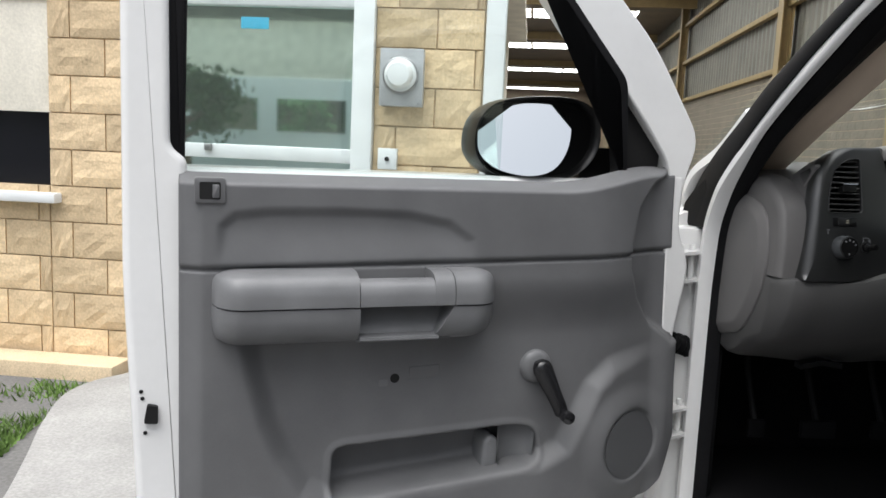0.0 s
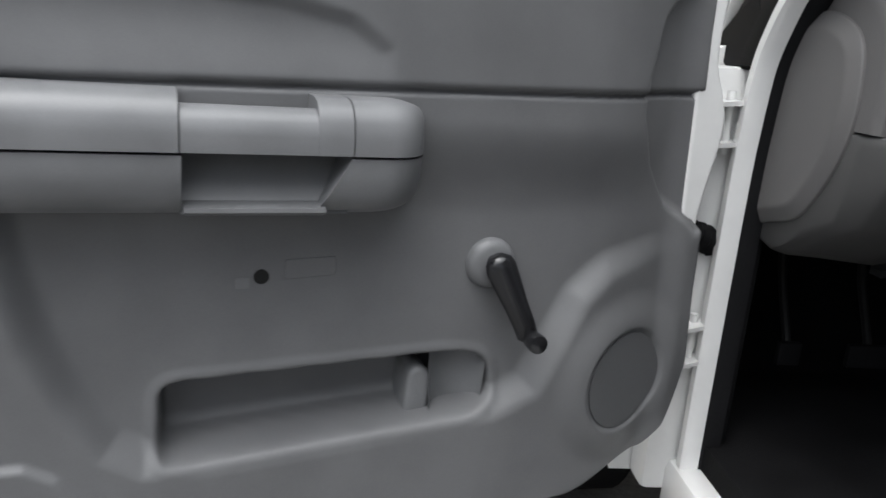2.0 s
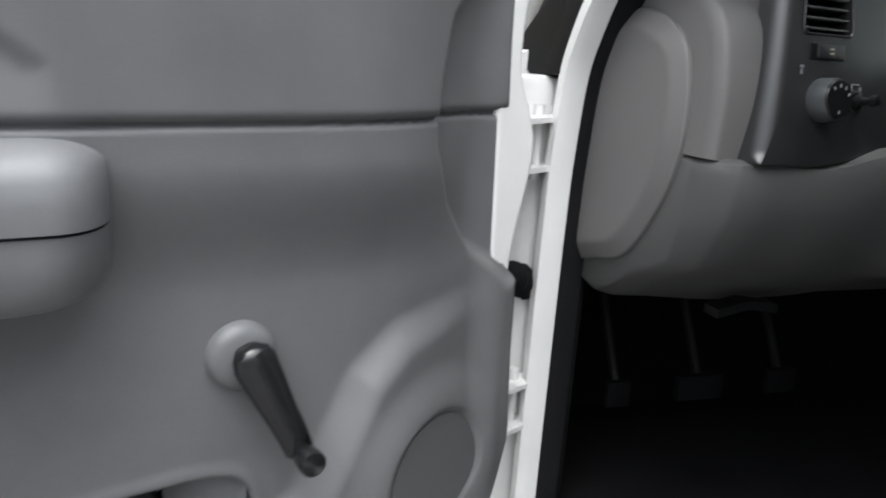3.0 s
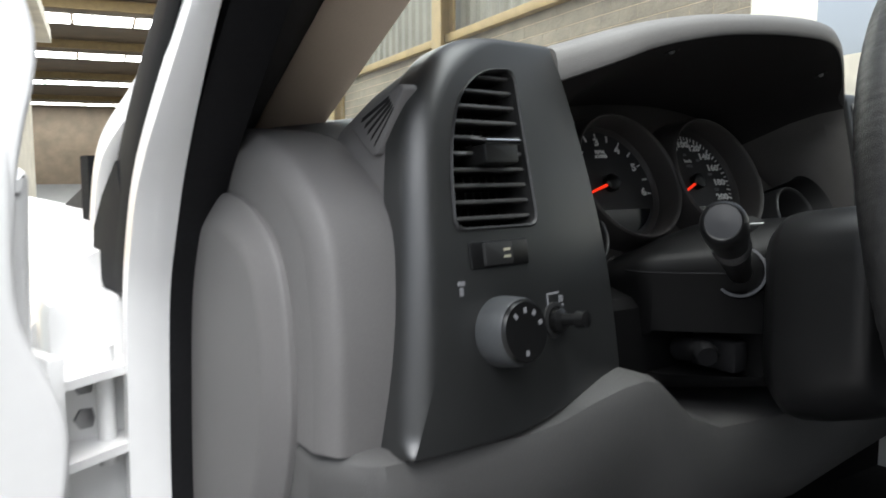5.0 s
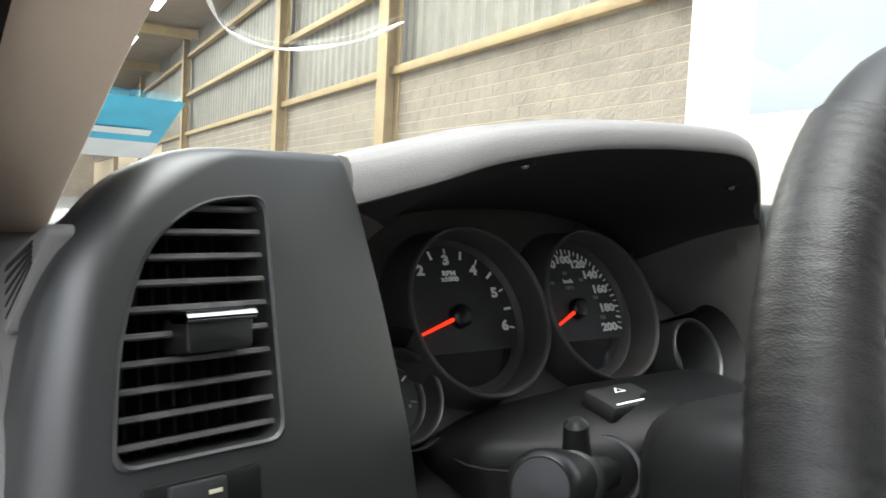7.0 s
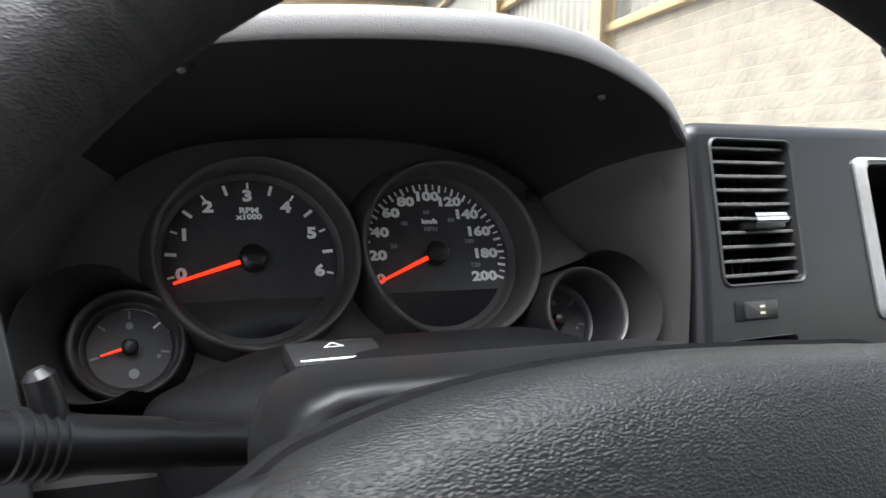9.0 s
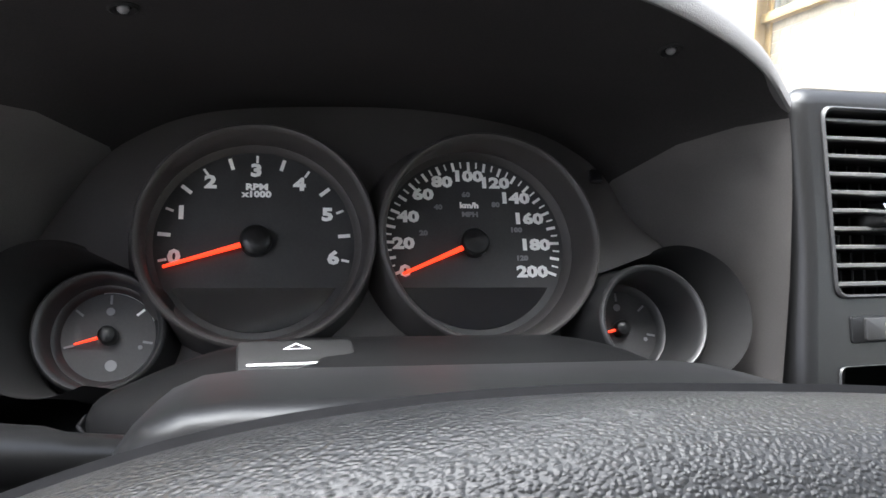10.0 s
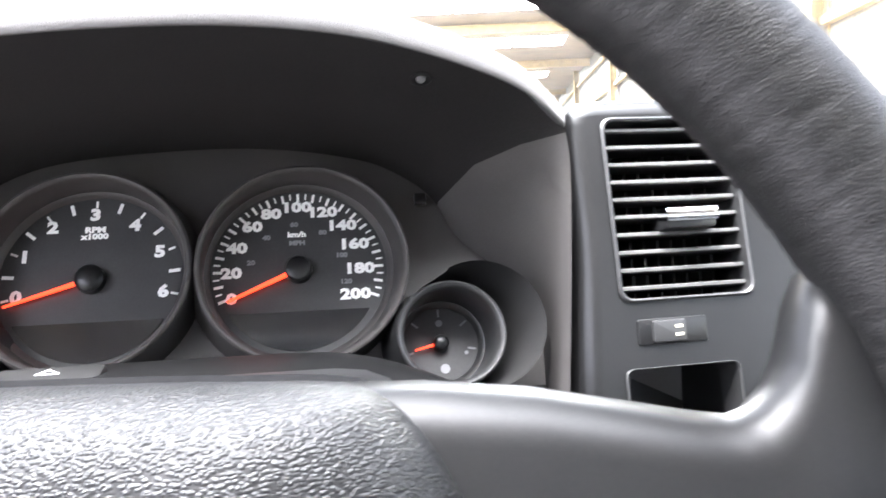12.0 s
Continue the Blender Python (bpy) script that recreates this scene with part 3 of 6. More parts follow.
def left_plane(x, z, out):
    n = Vector((0.16, -1, 0.2)).normalized()
    bulge = 0.9 * (x + 0.30) ** 2 + 0.4 * (z - 1.244) ** 2 - 0.0070
    return Vector((x, -0.124 + bulge + 0.16 * (x + 0.272) + 0.2 * (z - 1.244), z)) + n * out


def right_plane(x, z, out):
    n = Vector((0.1, -1, 0.22)).normalized()
    return Vector((x, -0.081 + 0.10 * (x - 0.242) + 0.22 * (z - 1.251), z)) + n * out


def frame_on(plane, a, b, out=0.0):
    """A pose on a face: x along it, y up it, z out of it."""
    o = plane(a, b, out)
    x = (plane(a + 0.002, b, out) - plane(a - 0.002, b, out)).normalized()
    z = x.cross(plane(a, b + 0.002, out) - plane(a, b - 0.002, out)).normalized()
    y = z.cross(x)
    return Matrix(((x.x, y.x, z.x, o.x), (x.y, y.y, z.y, o.y), (x.z, y.z, z.z, o.z), (0, 0, 0, 1)))


TILT = radians(25)
C0 = Vector((0, 0.005, 1.2675))
UPV = Vector((0, math.sin(TILT), math.cos(TILT)))
NRM = Vector((0, -math.cos(TILT), math.sin(TILT)))


def dial_plane(a, b, out):
    return C0 + Vector((a, 0, 0)) + UPV * b + NRM * out


def dial_matrix(a, b, out, turn=0):
    return frame_on(dial_plane, a, b, out) @ pose(0, 0, 0, 0, 0, turn)


def even_normals(ob):
    mod = ob.modifiers.new("even_normals", "WEIGHTED_NORMAL")
    mod.keep_sharp, mod.weight = True, 90


# -- dashboard --
def dash_section(x, front, top, low, nose=0.06):
    pts = [(0.42, low), (front + 0.05, low), (front + 0.012, low + 0.004), (front + 0.002, low + 0.016), (front, low + 0.05), (front + 0.002, top - nose),
           (front + 0.008, top - nose * 0.55), (front + 0.024, top - nose * 0.22), (front + 0.055, top - 0.005), (front + 0.11, top), (0.25, top + 0.004), (0.42, top - 0.01)]
    return [(x, y, z) for y, z in pts]


def dash_end(x, d):
    """The rounded outer end of the dash, its profile drawn in by d."""
    line = smooth_line([(0, 0.25, 1.316), (0, 0.10, 1.315), (0, 0.00, 1.309), (0, -0.055, 1.295), (0, -0.098, 1.270), (0, -0.120, 1.245), (0, -0.1305, 1.207), (0, -0.1345, 1.165), (0, -0.132, 1.1135)], 25)
    out = [(x, 0.42, 1.1135)]
    for i in range(24, -1, -1):
        t = (line[min(i + 1, 24)] - line[max(i - 1, 0)]).normalized()
        out.append((x, line[i].y - t.z * d, line[i].z + t.y * d))
    return out + [(x, 0.42, 1.305)]


loops = [dash_end(x, d) for x, d in ((-0.434, 0.016), (-0.4265, 0.0042), (-0.4245, 0.0018), (-0.4220, 0.0005), (-0.4185, 0.0), (-0.395, -0.0012), (-0.374, 0.0), (-0.372, 0.006), (-0.371, 0.05))]
dash = part("dashboard", ringed(loops), DASH_GREY, truck, "grey grained plastic dashboard", angle=50, even=True)

loops = [dash_section(-0.3715, -0.07, 1.312, 1.112), dash_section(-0.36, -0.07, 1.318, 1.112), dash_section(-0.22, -0.05, 1.335, 1.15)]
loops += [dash_section(x, 0.085, 1.335, 1.16) for x in (-0.215, 0.222)]
loops += [dash_section(x, -0.02, 1.345, 1.12) for x in (0.228, 0.60)] + [dash_section(x, 0.02, 1.34, 1.05) for x in (0.64, 1.16)] + [dash_section(1.24, 0.04, 1.30, 1.06)]
body = part("dash_body", ringed(loops), DASH_GREY, dash, angle=50)

cap_pts = rounded([(0.14, 1.225), (0.075, 1.250), (0.020, 1.266), (-0.042, 1.253), (-0.080, 1.222), (-0.094, 1.164), (-0.089, 1.104), (-0.062, 1.045), (-0.012, 0.985), (0.05, 0.962), (0.12, 0.96), (0.15, 1.10)], 84)
rows = [[Vector((-0.434 - o, q[0], q[1])) for q in inset(cap_pts, d)] for d, o in ((0.0, -0.012), (0.0, 0.003), (0.0012, 0.0048), (0.004, 0.0066), (0.017, 0.0130), (0.021, 0.0145), (0.026, 0.0152))]
part("end_cap", ringed(rows), DASH_GREY, dash, "grey rounded dash end cap", angle=60, even=True)

# small side demister grille on the dash corner
def side_plane(y, z, out):
    return Vector((-0.3720 + 0.24 * (z - 1.31) - 0.05 * (y + 0.08) - out, y, z))


grille = part("demister_grille", slab(corners([(-0.113, 1.333), (-0.106, 1.336), (-0.058, 1.316), (-0.054, 1.311), (-0.090, 1.291), (-0.097, 1.291)], 0.004), side_plane, 0.008, 0.002, 2, back=0.0022), DASH_GREY, dash, "grey side demister grille")
for k in range(5):
    f = k / 4
    y0, z0, y1, z1 = -0.070 - 0.022 * f, 1.3145 - 0.0165 * f, -0.0985 - 0.0075 * f, 1.3270 - 0.0075 * f
    part("slot", slab(corners([(y0, z0 - 0.0016), (y0 - 0.0006, z0 + 0.0014), (y1, z1 + 0.0016), (y1 + 0.0006, z1 - 0.0014)], 0.0006), side_plane, 0.0, 0, back=0.0027), BLACK_MATT, grille, "dark slot")


# -- knee bolster --
def bolster_section(x, top, low, fwd, drop=0.0):
    pts = [(-0.08, top + 0.001), (-0.142 + drop, top + 0.001), (-0.153 + drop, top - 0.003), (-0.157 + drop, top - 0.014), (-0.150 + drop, top - 0.06), (-0.118 + fwd * 0.3 + drop * 0.5, (top + low) / 2 - 0.02),
           (-0.045 + fwd, low + 0.042), (0.005 + fwd, low + 0.012), (0.035 + fwd, low), (0.09 + fwd, low + 0.01), (0.09 + fwd, top)]
    return [(x, y, z) for y, z in pts]


loops = [bolster_section(x, t, l, f, d) for x, t, l, f, d in ((-0.434, 1.108, 0.925, 0.03, 0.046), (-0.431, 1.111, 0.918, 0.025, 0.040), (-0.422, 1.113, 0.914, 0.025, 0.020), (-0.413, 1.114, 0.912, 0.02, 0.006), (-0.406, 1.115, 0.911, 0.015, 0.0), (-0.36, 1.114, 0.91, 0.01, 0), (-0.30, 1.1125, 0.907, 0.0, 0), (-0.27, 1.116, 0.905, 0.0, 0), (-0.235, 1.125, 0.905, 0, 0), (-0.21, 1.130, 0.905, 0.0, 0.0),
                                                    (-0.188, 1.1315, 0.905, 0, 0), (-0.172, 1.127, 0.905, 0, 0), (-0.155, 1.112, 0.905, 0, 0), (-0.135, 1.094, 0.907, 0, 0), (-0.10, 1.080, 0.91, 0, 0), (0.06, 1.072, 0.91, 0, 0), (0.15, 1.10, 0.91, 0, 0), (0.26, 1.13, 0.91, 0, 0), (0.34, 1.13, 0.92, 0.02, 0))]
bolster = part("knee_bolster", ringed(loops), LOWER_GREY, truck, "grey plastic knee bolster under the dash", angle=40)
part("release_lever", ringed([[(x, -0.03 + dy, z + dz) for dy, dz in ((-0.014, -0.005), (0.014, -0.005), (0.014, 0.006), (-0.014, 0.006))] for x, z in ((-0.315, 0.912), (-0.27, 0.922), (-0.225, 0.915))]), BLACK, bolster, "black bonnet release lever")

# -- left fascia with vent, switches --
face_xz = corners([(-0.2225, 1.374), (-0.325, 1.371), (-0.361, 1.335), (-0.373, 1.285), (-0.394, 1.113), (-0.30, 1.1125), (-0.236, 1.124), (-0.181, 1.131), (-0.187, 1.218), (-0.2005, 1.285), (-0.2155, 1.348)],
                  [0.006, 0.035, 0.035, 0.05, 0.006, 0.04, 0.03, 0.004, 0.03, 0.03, 0.03], 6)
rows = []
for out, k, drop in ((-0.020, 0.0, 0.002), (-0.040, 0.0, 0.004), (-0.075, 0.3, 0.012), (-0.12, 1.0, 0.032), (-0.16, 2.0, 0.060)):
    rows.append([left_plane(-0.29 + (a + 0.29) * 0.985 - 0.010 * k * min(1.0, max(0.0, (-0.28 - a) / 0.06)), b - drop * min(1.0, max(0.0, (b - 1.2) / 0.1)), out) for a, b in face_xz])
part("vent_housing", rings(bmesh.new(), rows, cap0=False), DASH_GREY, dash, "grey housing behind the fascia", angle=60)
VL = [(-0.2775, 1.349), (-0.309, 1.346), (-0.332, 1.328), (-0.3445, 1.292), (-0.3475, 1.246), (-0.2755, 1.246)]
VR = [(0.318, 1.352), (0.2395, 1.352), (0.2425, 1.252), (0.3215, 1.252)]


def hole_point(outline, c, d):
    """Where the ray from c along d leaves an outline."""
    best = None
    for (ax, ay), (bx, by) in zip(outline, outline[1:] + outline[:1]):
        ex, ey = bx - ax, by - ay
        den = d[0] * ey - d[1] * ex
        if abs(den) > 1e-12:
            r = ((ax - c[0]) * ey - (ay - c[1]) * ex) / den
            q = ((ax - c[0]) * d[1] - (ay - c[1]) * d[0]) / den
            if r > 0 and -1e-9 <= q <= 1 + 1e-9 and (best is None or r > best):
                best = r
    return c[0] + d[0] * best, c[1] + d[1] * best


def bent_face(outline, hole, plane, depth, bevel, seg=8):
    """A bent cover with an eased edge and a hole through it."""
    dense = []
    for (ax, ay), (bx, by) in zip(outline, outline[1:] + outline[:1]):
        k = max(1, int(math.hypot(bx - ax, by - ay) / 0.004))
        dense += [(ax + (bx - ax) * j / k, ay + (by - ay) * j / k) for j in range(k)]
    # broad easing along the outer and upper edge, a crisp one elsewhere
    ease = []
    for a, b in dense:
        broad = float(smoothstep(-0.27, -0.335, a)) * float(smoothstep(1.1130, 1.128, b))
        ease.append(max(0.16 + 0.84 * broad, 0.34 * float(smoothstep(1.345, 1.366, b))))
    loops = [[plane(a, b, -depth) for a, b in dense]]
    inner = inset(dense, bevel)
    for k in range(seg + 1):
        w = k / seg * math.pi / 2
        last = [(p[0] + (q[0] - p[0]) * e * (1 - math.cos(w)), p[1] + (q[1] - p[1]) * e * (1 - math.cos(w))) for p, q, e in zip(dense, inner, ease)]
        loops.append([plane(q[0], q[1], -bevel * e * (1 - math.sin(w))) for q, e in zip(last, ease)])
    c = tuple(sum(q[i] for q in hole) / len(hole) for i in (0, 1))
    rim = [hole_point(hole, c, (q[0] - c[0], q[1] - c[1])) for q in last]
    for f in (0.12, 0.25, 0.4, 0.55, 0.7, 0.85, 1.0):
        loops.append([plane(q[0] + (h[0] - q[0]) * f, q[1] + (h[1] - q[1]) * f, 0.0) for q, h in zip(last, rim)])
    loops.append([plane(h[0], h[1], -0.055) for h in rim])
    return ringed(loops, cap0=False, cap1=False)


fascia = part("left_fascia", bent_face(face_xz, corners(VL, [0.008, 0.014, 0.02, 0.02, 0.008, 0.008]), left_plane, 0.030, 0.016), BLACK_LIT, truck, "satin black dash fascia", angle=40)

right_fascia = part("centre_fascia", slab(corners([(0.70, 1.372), (0.218, 1.366), (0.221, 1.28), (0.214, 1.18), (0.216, 1.03), (0.71, 1.03)], [0.03, 0.016, 0.02, 0.02, 0.02, 0.02]), right_plane, 0.09, 0.010, 5, flat_rim=0.001), BLACK, truck, "satin black centre fascia")
cut(right_fascia, slab(corners(VR, 0.007), right_plane, 0.055, 0, back=0.03), slab(corners([(0.640, 1.338), (0.404, 1.338), (0.416, 1.222), (0.652, 1.222)], 0.008), right_plane, 0.13, 0, back=0.03),
    slab(corners([(0.308, 1.214), (0.241, 1.214), (0.242, 1.178), (0.309, 1.178)], 0.005), right_plane, 0.07, 0, back=0.03))
for p in right_fascia.data.polygons:
    p.use_smooth = True
right_fascia.data.set_sharp_from_angle(angle=radians(40))
even_normals(right_fascia)


def ring_loop(outline, plane, grow, o0, o1, o2):
    cx, cz = (sum(p[k] for p in outline) / len(outline) for k in (0, 1))
    def big(w):
        return [(cx + (a - cx) * (1 + w / abs(0.037)), cz + (b - cz) * (1 + w / 0.052)) for a, b in outline]
    return ringed([[plane(a, b, o) for a, b in big(w)] for w, o in ((grow, o0), (grow, o1), (grow * 0.5, o2), (0, o1), (-0.0006, -0.02))], cap0=False, cap1=False)


def air_vent(plane, outline, radii, tab_at):
    edge = corners(outline, radii, 4)
    vent = part("air_vent", ring_loop(edge, plane, 0.0022, -0.002, 0.001, 0.0022), VENT_TRIM, truck, "air vent with horizontal slats")
    lo, hi = min(p[1] for p in outline), max(p[1] for p in outline)

    def span(z):
        xs = []
        for (a, b), (c, d) in zip(outline, outline[1:] + outline[:1]):
            if (b - z) * (d - z) <= 0 and b != d:
                xs.append(a + (c - a) * (z - b) / (d - b))
        return min(xs), max(xs)

    n = 10
    for k in range(n):
        z = lo + (hi - lo) * (k + 0.55) / n
        x0, x1 = span(min(max(z, lo + 1e-4), hi - 1e-4))
        sec = [(0.0012, -0.0062), (0.0010, -0.022), (-0.0012, -0.022), (-0.0010, -0.0062)]
        slat = part("slat", ringed([[plane(x, z + dz, o) for dz, o in sec] for x in (x0, x1)]), BLACK, vent)
        # lighter nose: the light caught by the slat's front edge, set as colour
        nose = [(-0.0004, -0.0034), (0.0010, -0.0036), (0.0017, -0.0048), (0.0014, -0.0070), (-0.0011, -0.0070), (-0.0012, -0.0048)]
        part("edge", ringed([[plane(x, z + dz, o) for dz, o in nose] for x in (x0, x1)]), SLAT_LIT, slat)
    for k in range(9):
        x = span((lo + hi) / 2)[0] + (k + 0.5) * (span((lo + hi) / 2)[1] - span((lo + hi) / 2)[0]) / 9
        part("vane", ringed([[plane(x + dx, z, o) for dx, o in ((-0.0008, -0.028), (0.0008, -0.028), (0.0008, -0.046), (-0.0008, -0.046))] for z in (lo, hi - 0.012)]), BLACK_MATT, vent)
    a, b = tab_at
    tab = corners([(a - 0.0165, b - 0.0085), (a + 0.0135, b - 0.0085), (a + 0.0145, b + 0.006), (a - 0.0158, b + 0.006)], 0.0025)
    if a > 0:
        tab = corners([(a - 0.0165, b - 0.003), (a + 0.014, b - 0.003), (a + 0.0145, b + 0.006), (a - 0.0155, b + 0.006)], 0.0025)
    low = -0.0036 if a < 0 else -0.0058
    part("tab", slab(tab, plane, 0.012, 0.0012, 2, back=0.007), BLACK, vent, "black vent tab")
    part("tab_strip", ringed([[plane(a + da, b + 0.0068 + db, o) for db, o in ((-0.0030, -0.004), (low, 0.0080), (low + 0.0022, 0.0096), (0.0014, 0.0075), (0.0026, -0.004))] for da in (-0.0165, -0.0155, 0.0140, 0.0150)]), CHROME, vent, "chrome strip on the tab", angle=60)


part("vent_box", slab([(-0.268, 1.353), (-0.311, 1.350), (-0.334, 1.331), (-0.347, 1.294), (-0.350, 1.240), (-0.268, 1.240)], left_plane, 0.056, 0, back=-0.049), BLACK_MATT, fascia, "black vent duct")
air_vent(left_plane, VL, [0.008, 0.014, 0.02, 0.02, 0.008, 0.008], (-0.305, 1.2935))
air_vent(right_plane, VR, 0.007, (0.286, 1.292))


def rocker(owner, plane, a, b, w, h):
    part("rocker_frame", slab(corners([(a - w, b - h), (a + w, b - h), (a + w, b + h), (a - w, b + h)], 0.002), plane, 0.004, 0.001, 2, back=0.0012), BLACK, owner, "dark rocker frame")
    part("rocker", slab(corners([(a - w * 0.6, b - h * 0.85), (a + w * 0.35, b - h * 0.85), (a + w * 0.35, b + h * 0.85), (a - w * 0.6, b + h * 0.85)], 0.0015), plane, 0.004, 0.001, 2, back=0.003), VENT_TRIM, owner, "dark rocker switch")
    for dz in (-0.0022, 0.0022):
        part("mark", slab([(a + w * 0.02, b + dz - 0.0008), (a + w * 0.24, b + dz - 0.0008), (a + w * 0.24, b + dz + 0.0008), (a + w * 0.02, b + dz + 0.0008)], plane, 0.0, 0, back=0.0034), PRINT_CREAM, owner)


rocker(fascia, left_plane, -0.313, 1.2285, 0.026, 0.0085)
rocker(right_fascia, right_plane, 0.270, 1.2335, 0.021, 0.0072)
# storage pocket and radio bay edges
part("bay_frame", ring_loop(corners([(0.640, 1.338), (0.404, 1.338), (0.416, 1.222), (0.652, 1.222)], 0.008), right_plane, 0.0044, -0.002, 0.002, 0.005), SILVER, right_fascia, "satin silver radio bay frame")

cut(body, slab(corners([(0.66, 1.346), (0.396, 1.346), (0.408, 1.214), (0.67, 1.214)], 0.006), right_plane, 0.16, 0, back=0.03))
part("bay_void", ringed([[right_plane(a, b, o) for a, b in corners([(0.6385, 1.3365), (0.4055, 1.3365), (0.4175, 1.2235), (0.6505, 1.2235)], 0.008)] for o in (-0.004, -0.145)], cap0=False), RUBBER, right_fascia, "empty black radio bay")

part("pocket_rim", ring_loop(corners([(0.308, 1.214), (0.241, 1.214), (0.242, 1.178), (0.309, 1.178)], 0.005), right_plane, 0.0016, -0.001, 0.0008, 0.0016), VENT_TRIM, right_fascia, "thin rim of the storage pocket")

# lamp knob, small dimmer knob and marks
km = frame_on(left_plane, -0.3190, 1.1800)
part("lamp_knob", lathe([(0.022, -0.002), (0.022, 0.004), (0.0208, 0.006), (0.0200, 0.020), (0.0183, 0.0225), (0.001, 0.0228)], km, 36), BLACK, fascia, "round black headlamp knob with a grey side")
part("knob_skirt", lathe([(0.0223, 0.000), (0.0226, 0.003), (0.0214, 0.018), (0.0201, 0.0205)], km, 36, caps=(False, False)), KNOB_GREY, fascia, "blue-grey knob skirt")
for ang in (20, 55, 90, 130, 265):
    q = km @ pose(0, 0, 0, 0, 0, ang)
    part("mark", ringed([[q @ Vector((0.0132 + dx, dy, z)) for dx, dy in ((-0.0017, -0.0013), (0.0017, -0.0013), (0.0017, 0.0013), (-0.0017, 0.0013))] for z in (0.0226, 0.0231)]), DIAL_GREY, fascia)
dm = frame_on(left_plane, -0.2655, 1.1800)
part("dimmer_knob", lathe([(0.008, -0.002), (0.008, 0.006), (0.0045, 0.008), (0.004, 0.018), (0.006, 0.019), (0.0055, 0.026), (0.001, 0.027)], dm, 20), BLACK, fascia, "small black pull knob")
part("knob_socket", lathe([(0.0125, -0.001), (0.0125, 0.0015), (0.0095, 0.002), (0.009, 0.0005)], dm, 24, caps=(False, False)), VENT_TRIM, fascia)
for a0, b0, w0, h0 in ((-0.2715, 1.190, 0.0010, 0.0085), (-0.265, 1.1980, 0.0065, 0.0008), (-0.259, 1.1890, 0.005, 0.0010), (-0.257, 1.1935, 0.0022, 0.0022), (-0.348, 1.2125, 0.0026, 0.0014), (-0.3485, 1.2075, 0.0013, 0.0026)):
    part("mark", slab([(a0 - w0, b0 - h0), (a0 + w0, b0 - h0), (a0 + w0, b0 + h0), (a0 - w0, b0 + h0)], left_plane, 0.0, 0, back=0.0006), DIAL_GREY, fascia)

# -- binnacle --
HOOD = [(-0.212, -0.099, 1.3485), (-0.182, -0.114, 1.3615), (-0.150, -0.126, 1.3735), (-0.100, -0.138, 1.3840), (-0.050, -0.143, 1.3890), (0.000, -0.145, 1.3915), (0.050, -0.139, 1.3925), (0.100, -0.120, 1.3905), (0.150, -0.096, 1.3815), (0.190, -0.075, 1.3685), (0.217, -0.062, 1.3465)]
front = smooth_line([(-0.189, -0.094, 1.175), (-0.206, -0.086, 1.277), (-0.2200, -0.080, 1.3475)] + HOOD[1:] + [(0.214, -0.078, 1.27), (0.207, -0.09, 1.175)], 85)
bk = [(-0.200, -0.105), (-0.205, -0.050), (-0.190, -0.014), (-0.160, 0.040), (-0.136, 0.064), (-0.098, 0.081), (-0.036, 0.088), (0.037, 0.0885), (0.10, 0.078), (0.132, 0.062), (0.150, 0.044), (0.163, 0.018), (0.196, -0.014), (0.212, -0.05), (0.207, -0.105)]
back = smooth_line([dial_plane(a, b, 0.006) for a, b in bk], 85)
mid = [f.lerp(b, 0.55) + Vector((0, 0, 0.002)) for f, b in zip(front, back)]
back2 = [b - NRM * 0.02 for b in back]
half = [f.lerp(m, 0.5) for f, m in zip(front, mid)]


def stretch_of(row, s0, s1, n):
    """n points of a row between two of its places."""
    out = []
    for k in range(n):
        q = s0 + (s1 - s0) * k / (n - 1)
        i = min(int(q), len(row) - 2)
        out.append(row[i].lerp(row[i + 1], q - i))
    return out


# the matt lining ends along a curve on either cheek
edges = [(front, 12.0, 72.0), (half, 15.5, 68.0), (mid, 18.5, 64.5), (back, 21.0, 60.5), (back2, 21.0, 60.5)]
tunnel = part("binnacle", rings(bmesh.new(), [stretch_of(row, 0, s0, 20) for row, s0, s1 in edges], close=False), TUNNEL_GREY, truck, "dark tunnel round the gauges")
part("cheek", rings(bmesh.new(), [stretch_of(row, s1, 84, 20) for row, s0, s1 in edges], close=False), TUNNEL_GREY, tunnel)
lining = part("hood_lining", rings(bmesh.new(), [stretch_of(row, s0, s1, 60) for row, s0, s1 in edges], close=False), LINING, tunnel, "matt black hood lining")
for x, y, z, nx, ny in ((0.1338, -0.0845, 1.3752, 0.0, -0.46), (-0.1152, -0.1073, 1.3751, 0.10, -0.24)):
    m = Matrix.Translation((x, y, z)) @ Vector((nx, ny, -0.9)).to_track_quat("Z", "Y").to_matrix().to_4x4()
    sensor = part("light_sensor", lathe([(0.0062, -0.003), (0.0062, 0.0004), (0.0052, 0.0010), (0.0036, 0.0004), (0.0030, -0.001)], m, 24), BLACK_MATT, tunnel, "small dark sensor socket")
    part("lens", lathe([(0.0026, -0.0005), (0.0024, 0.0010), (0.0015, 0.0019), (0.0004, 0.0022)], m, 16), METAL, sensor, "pale lens")

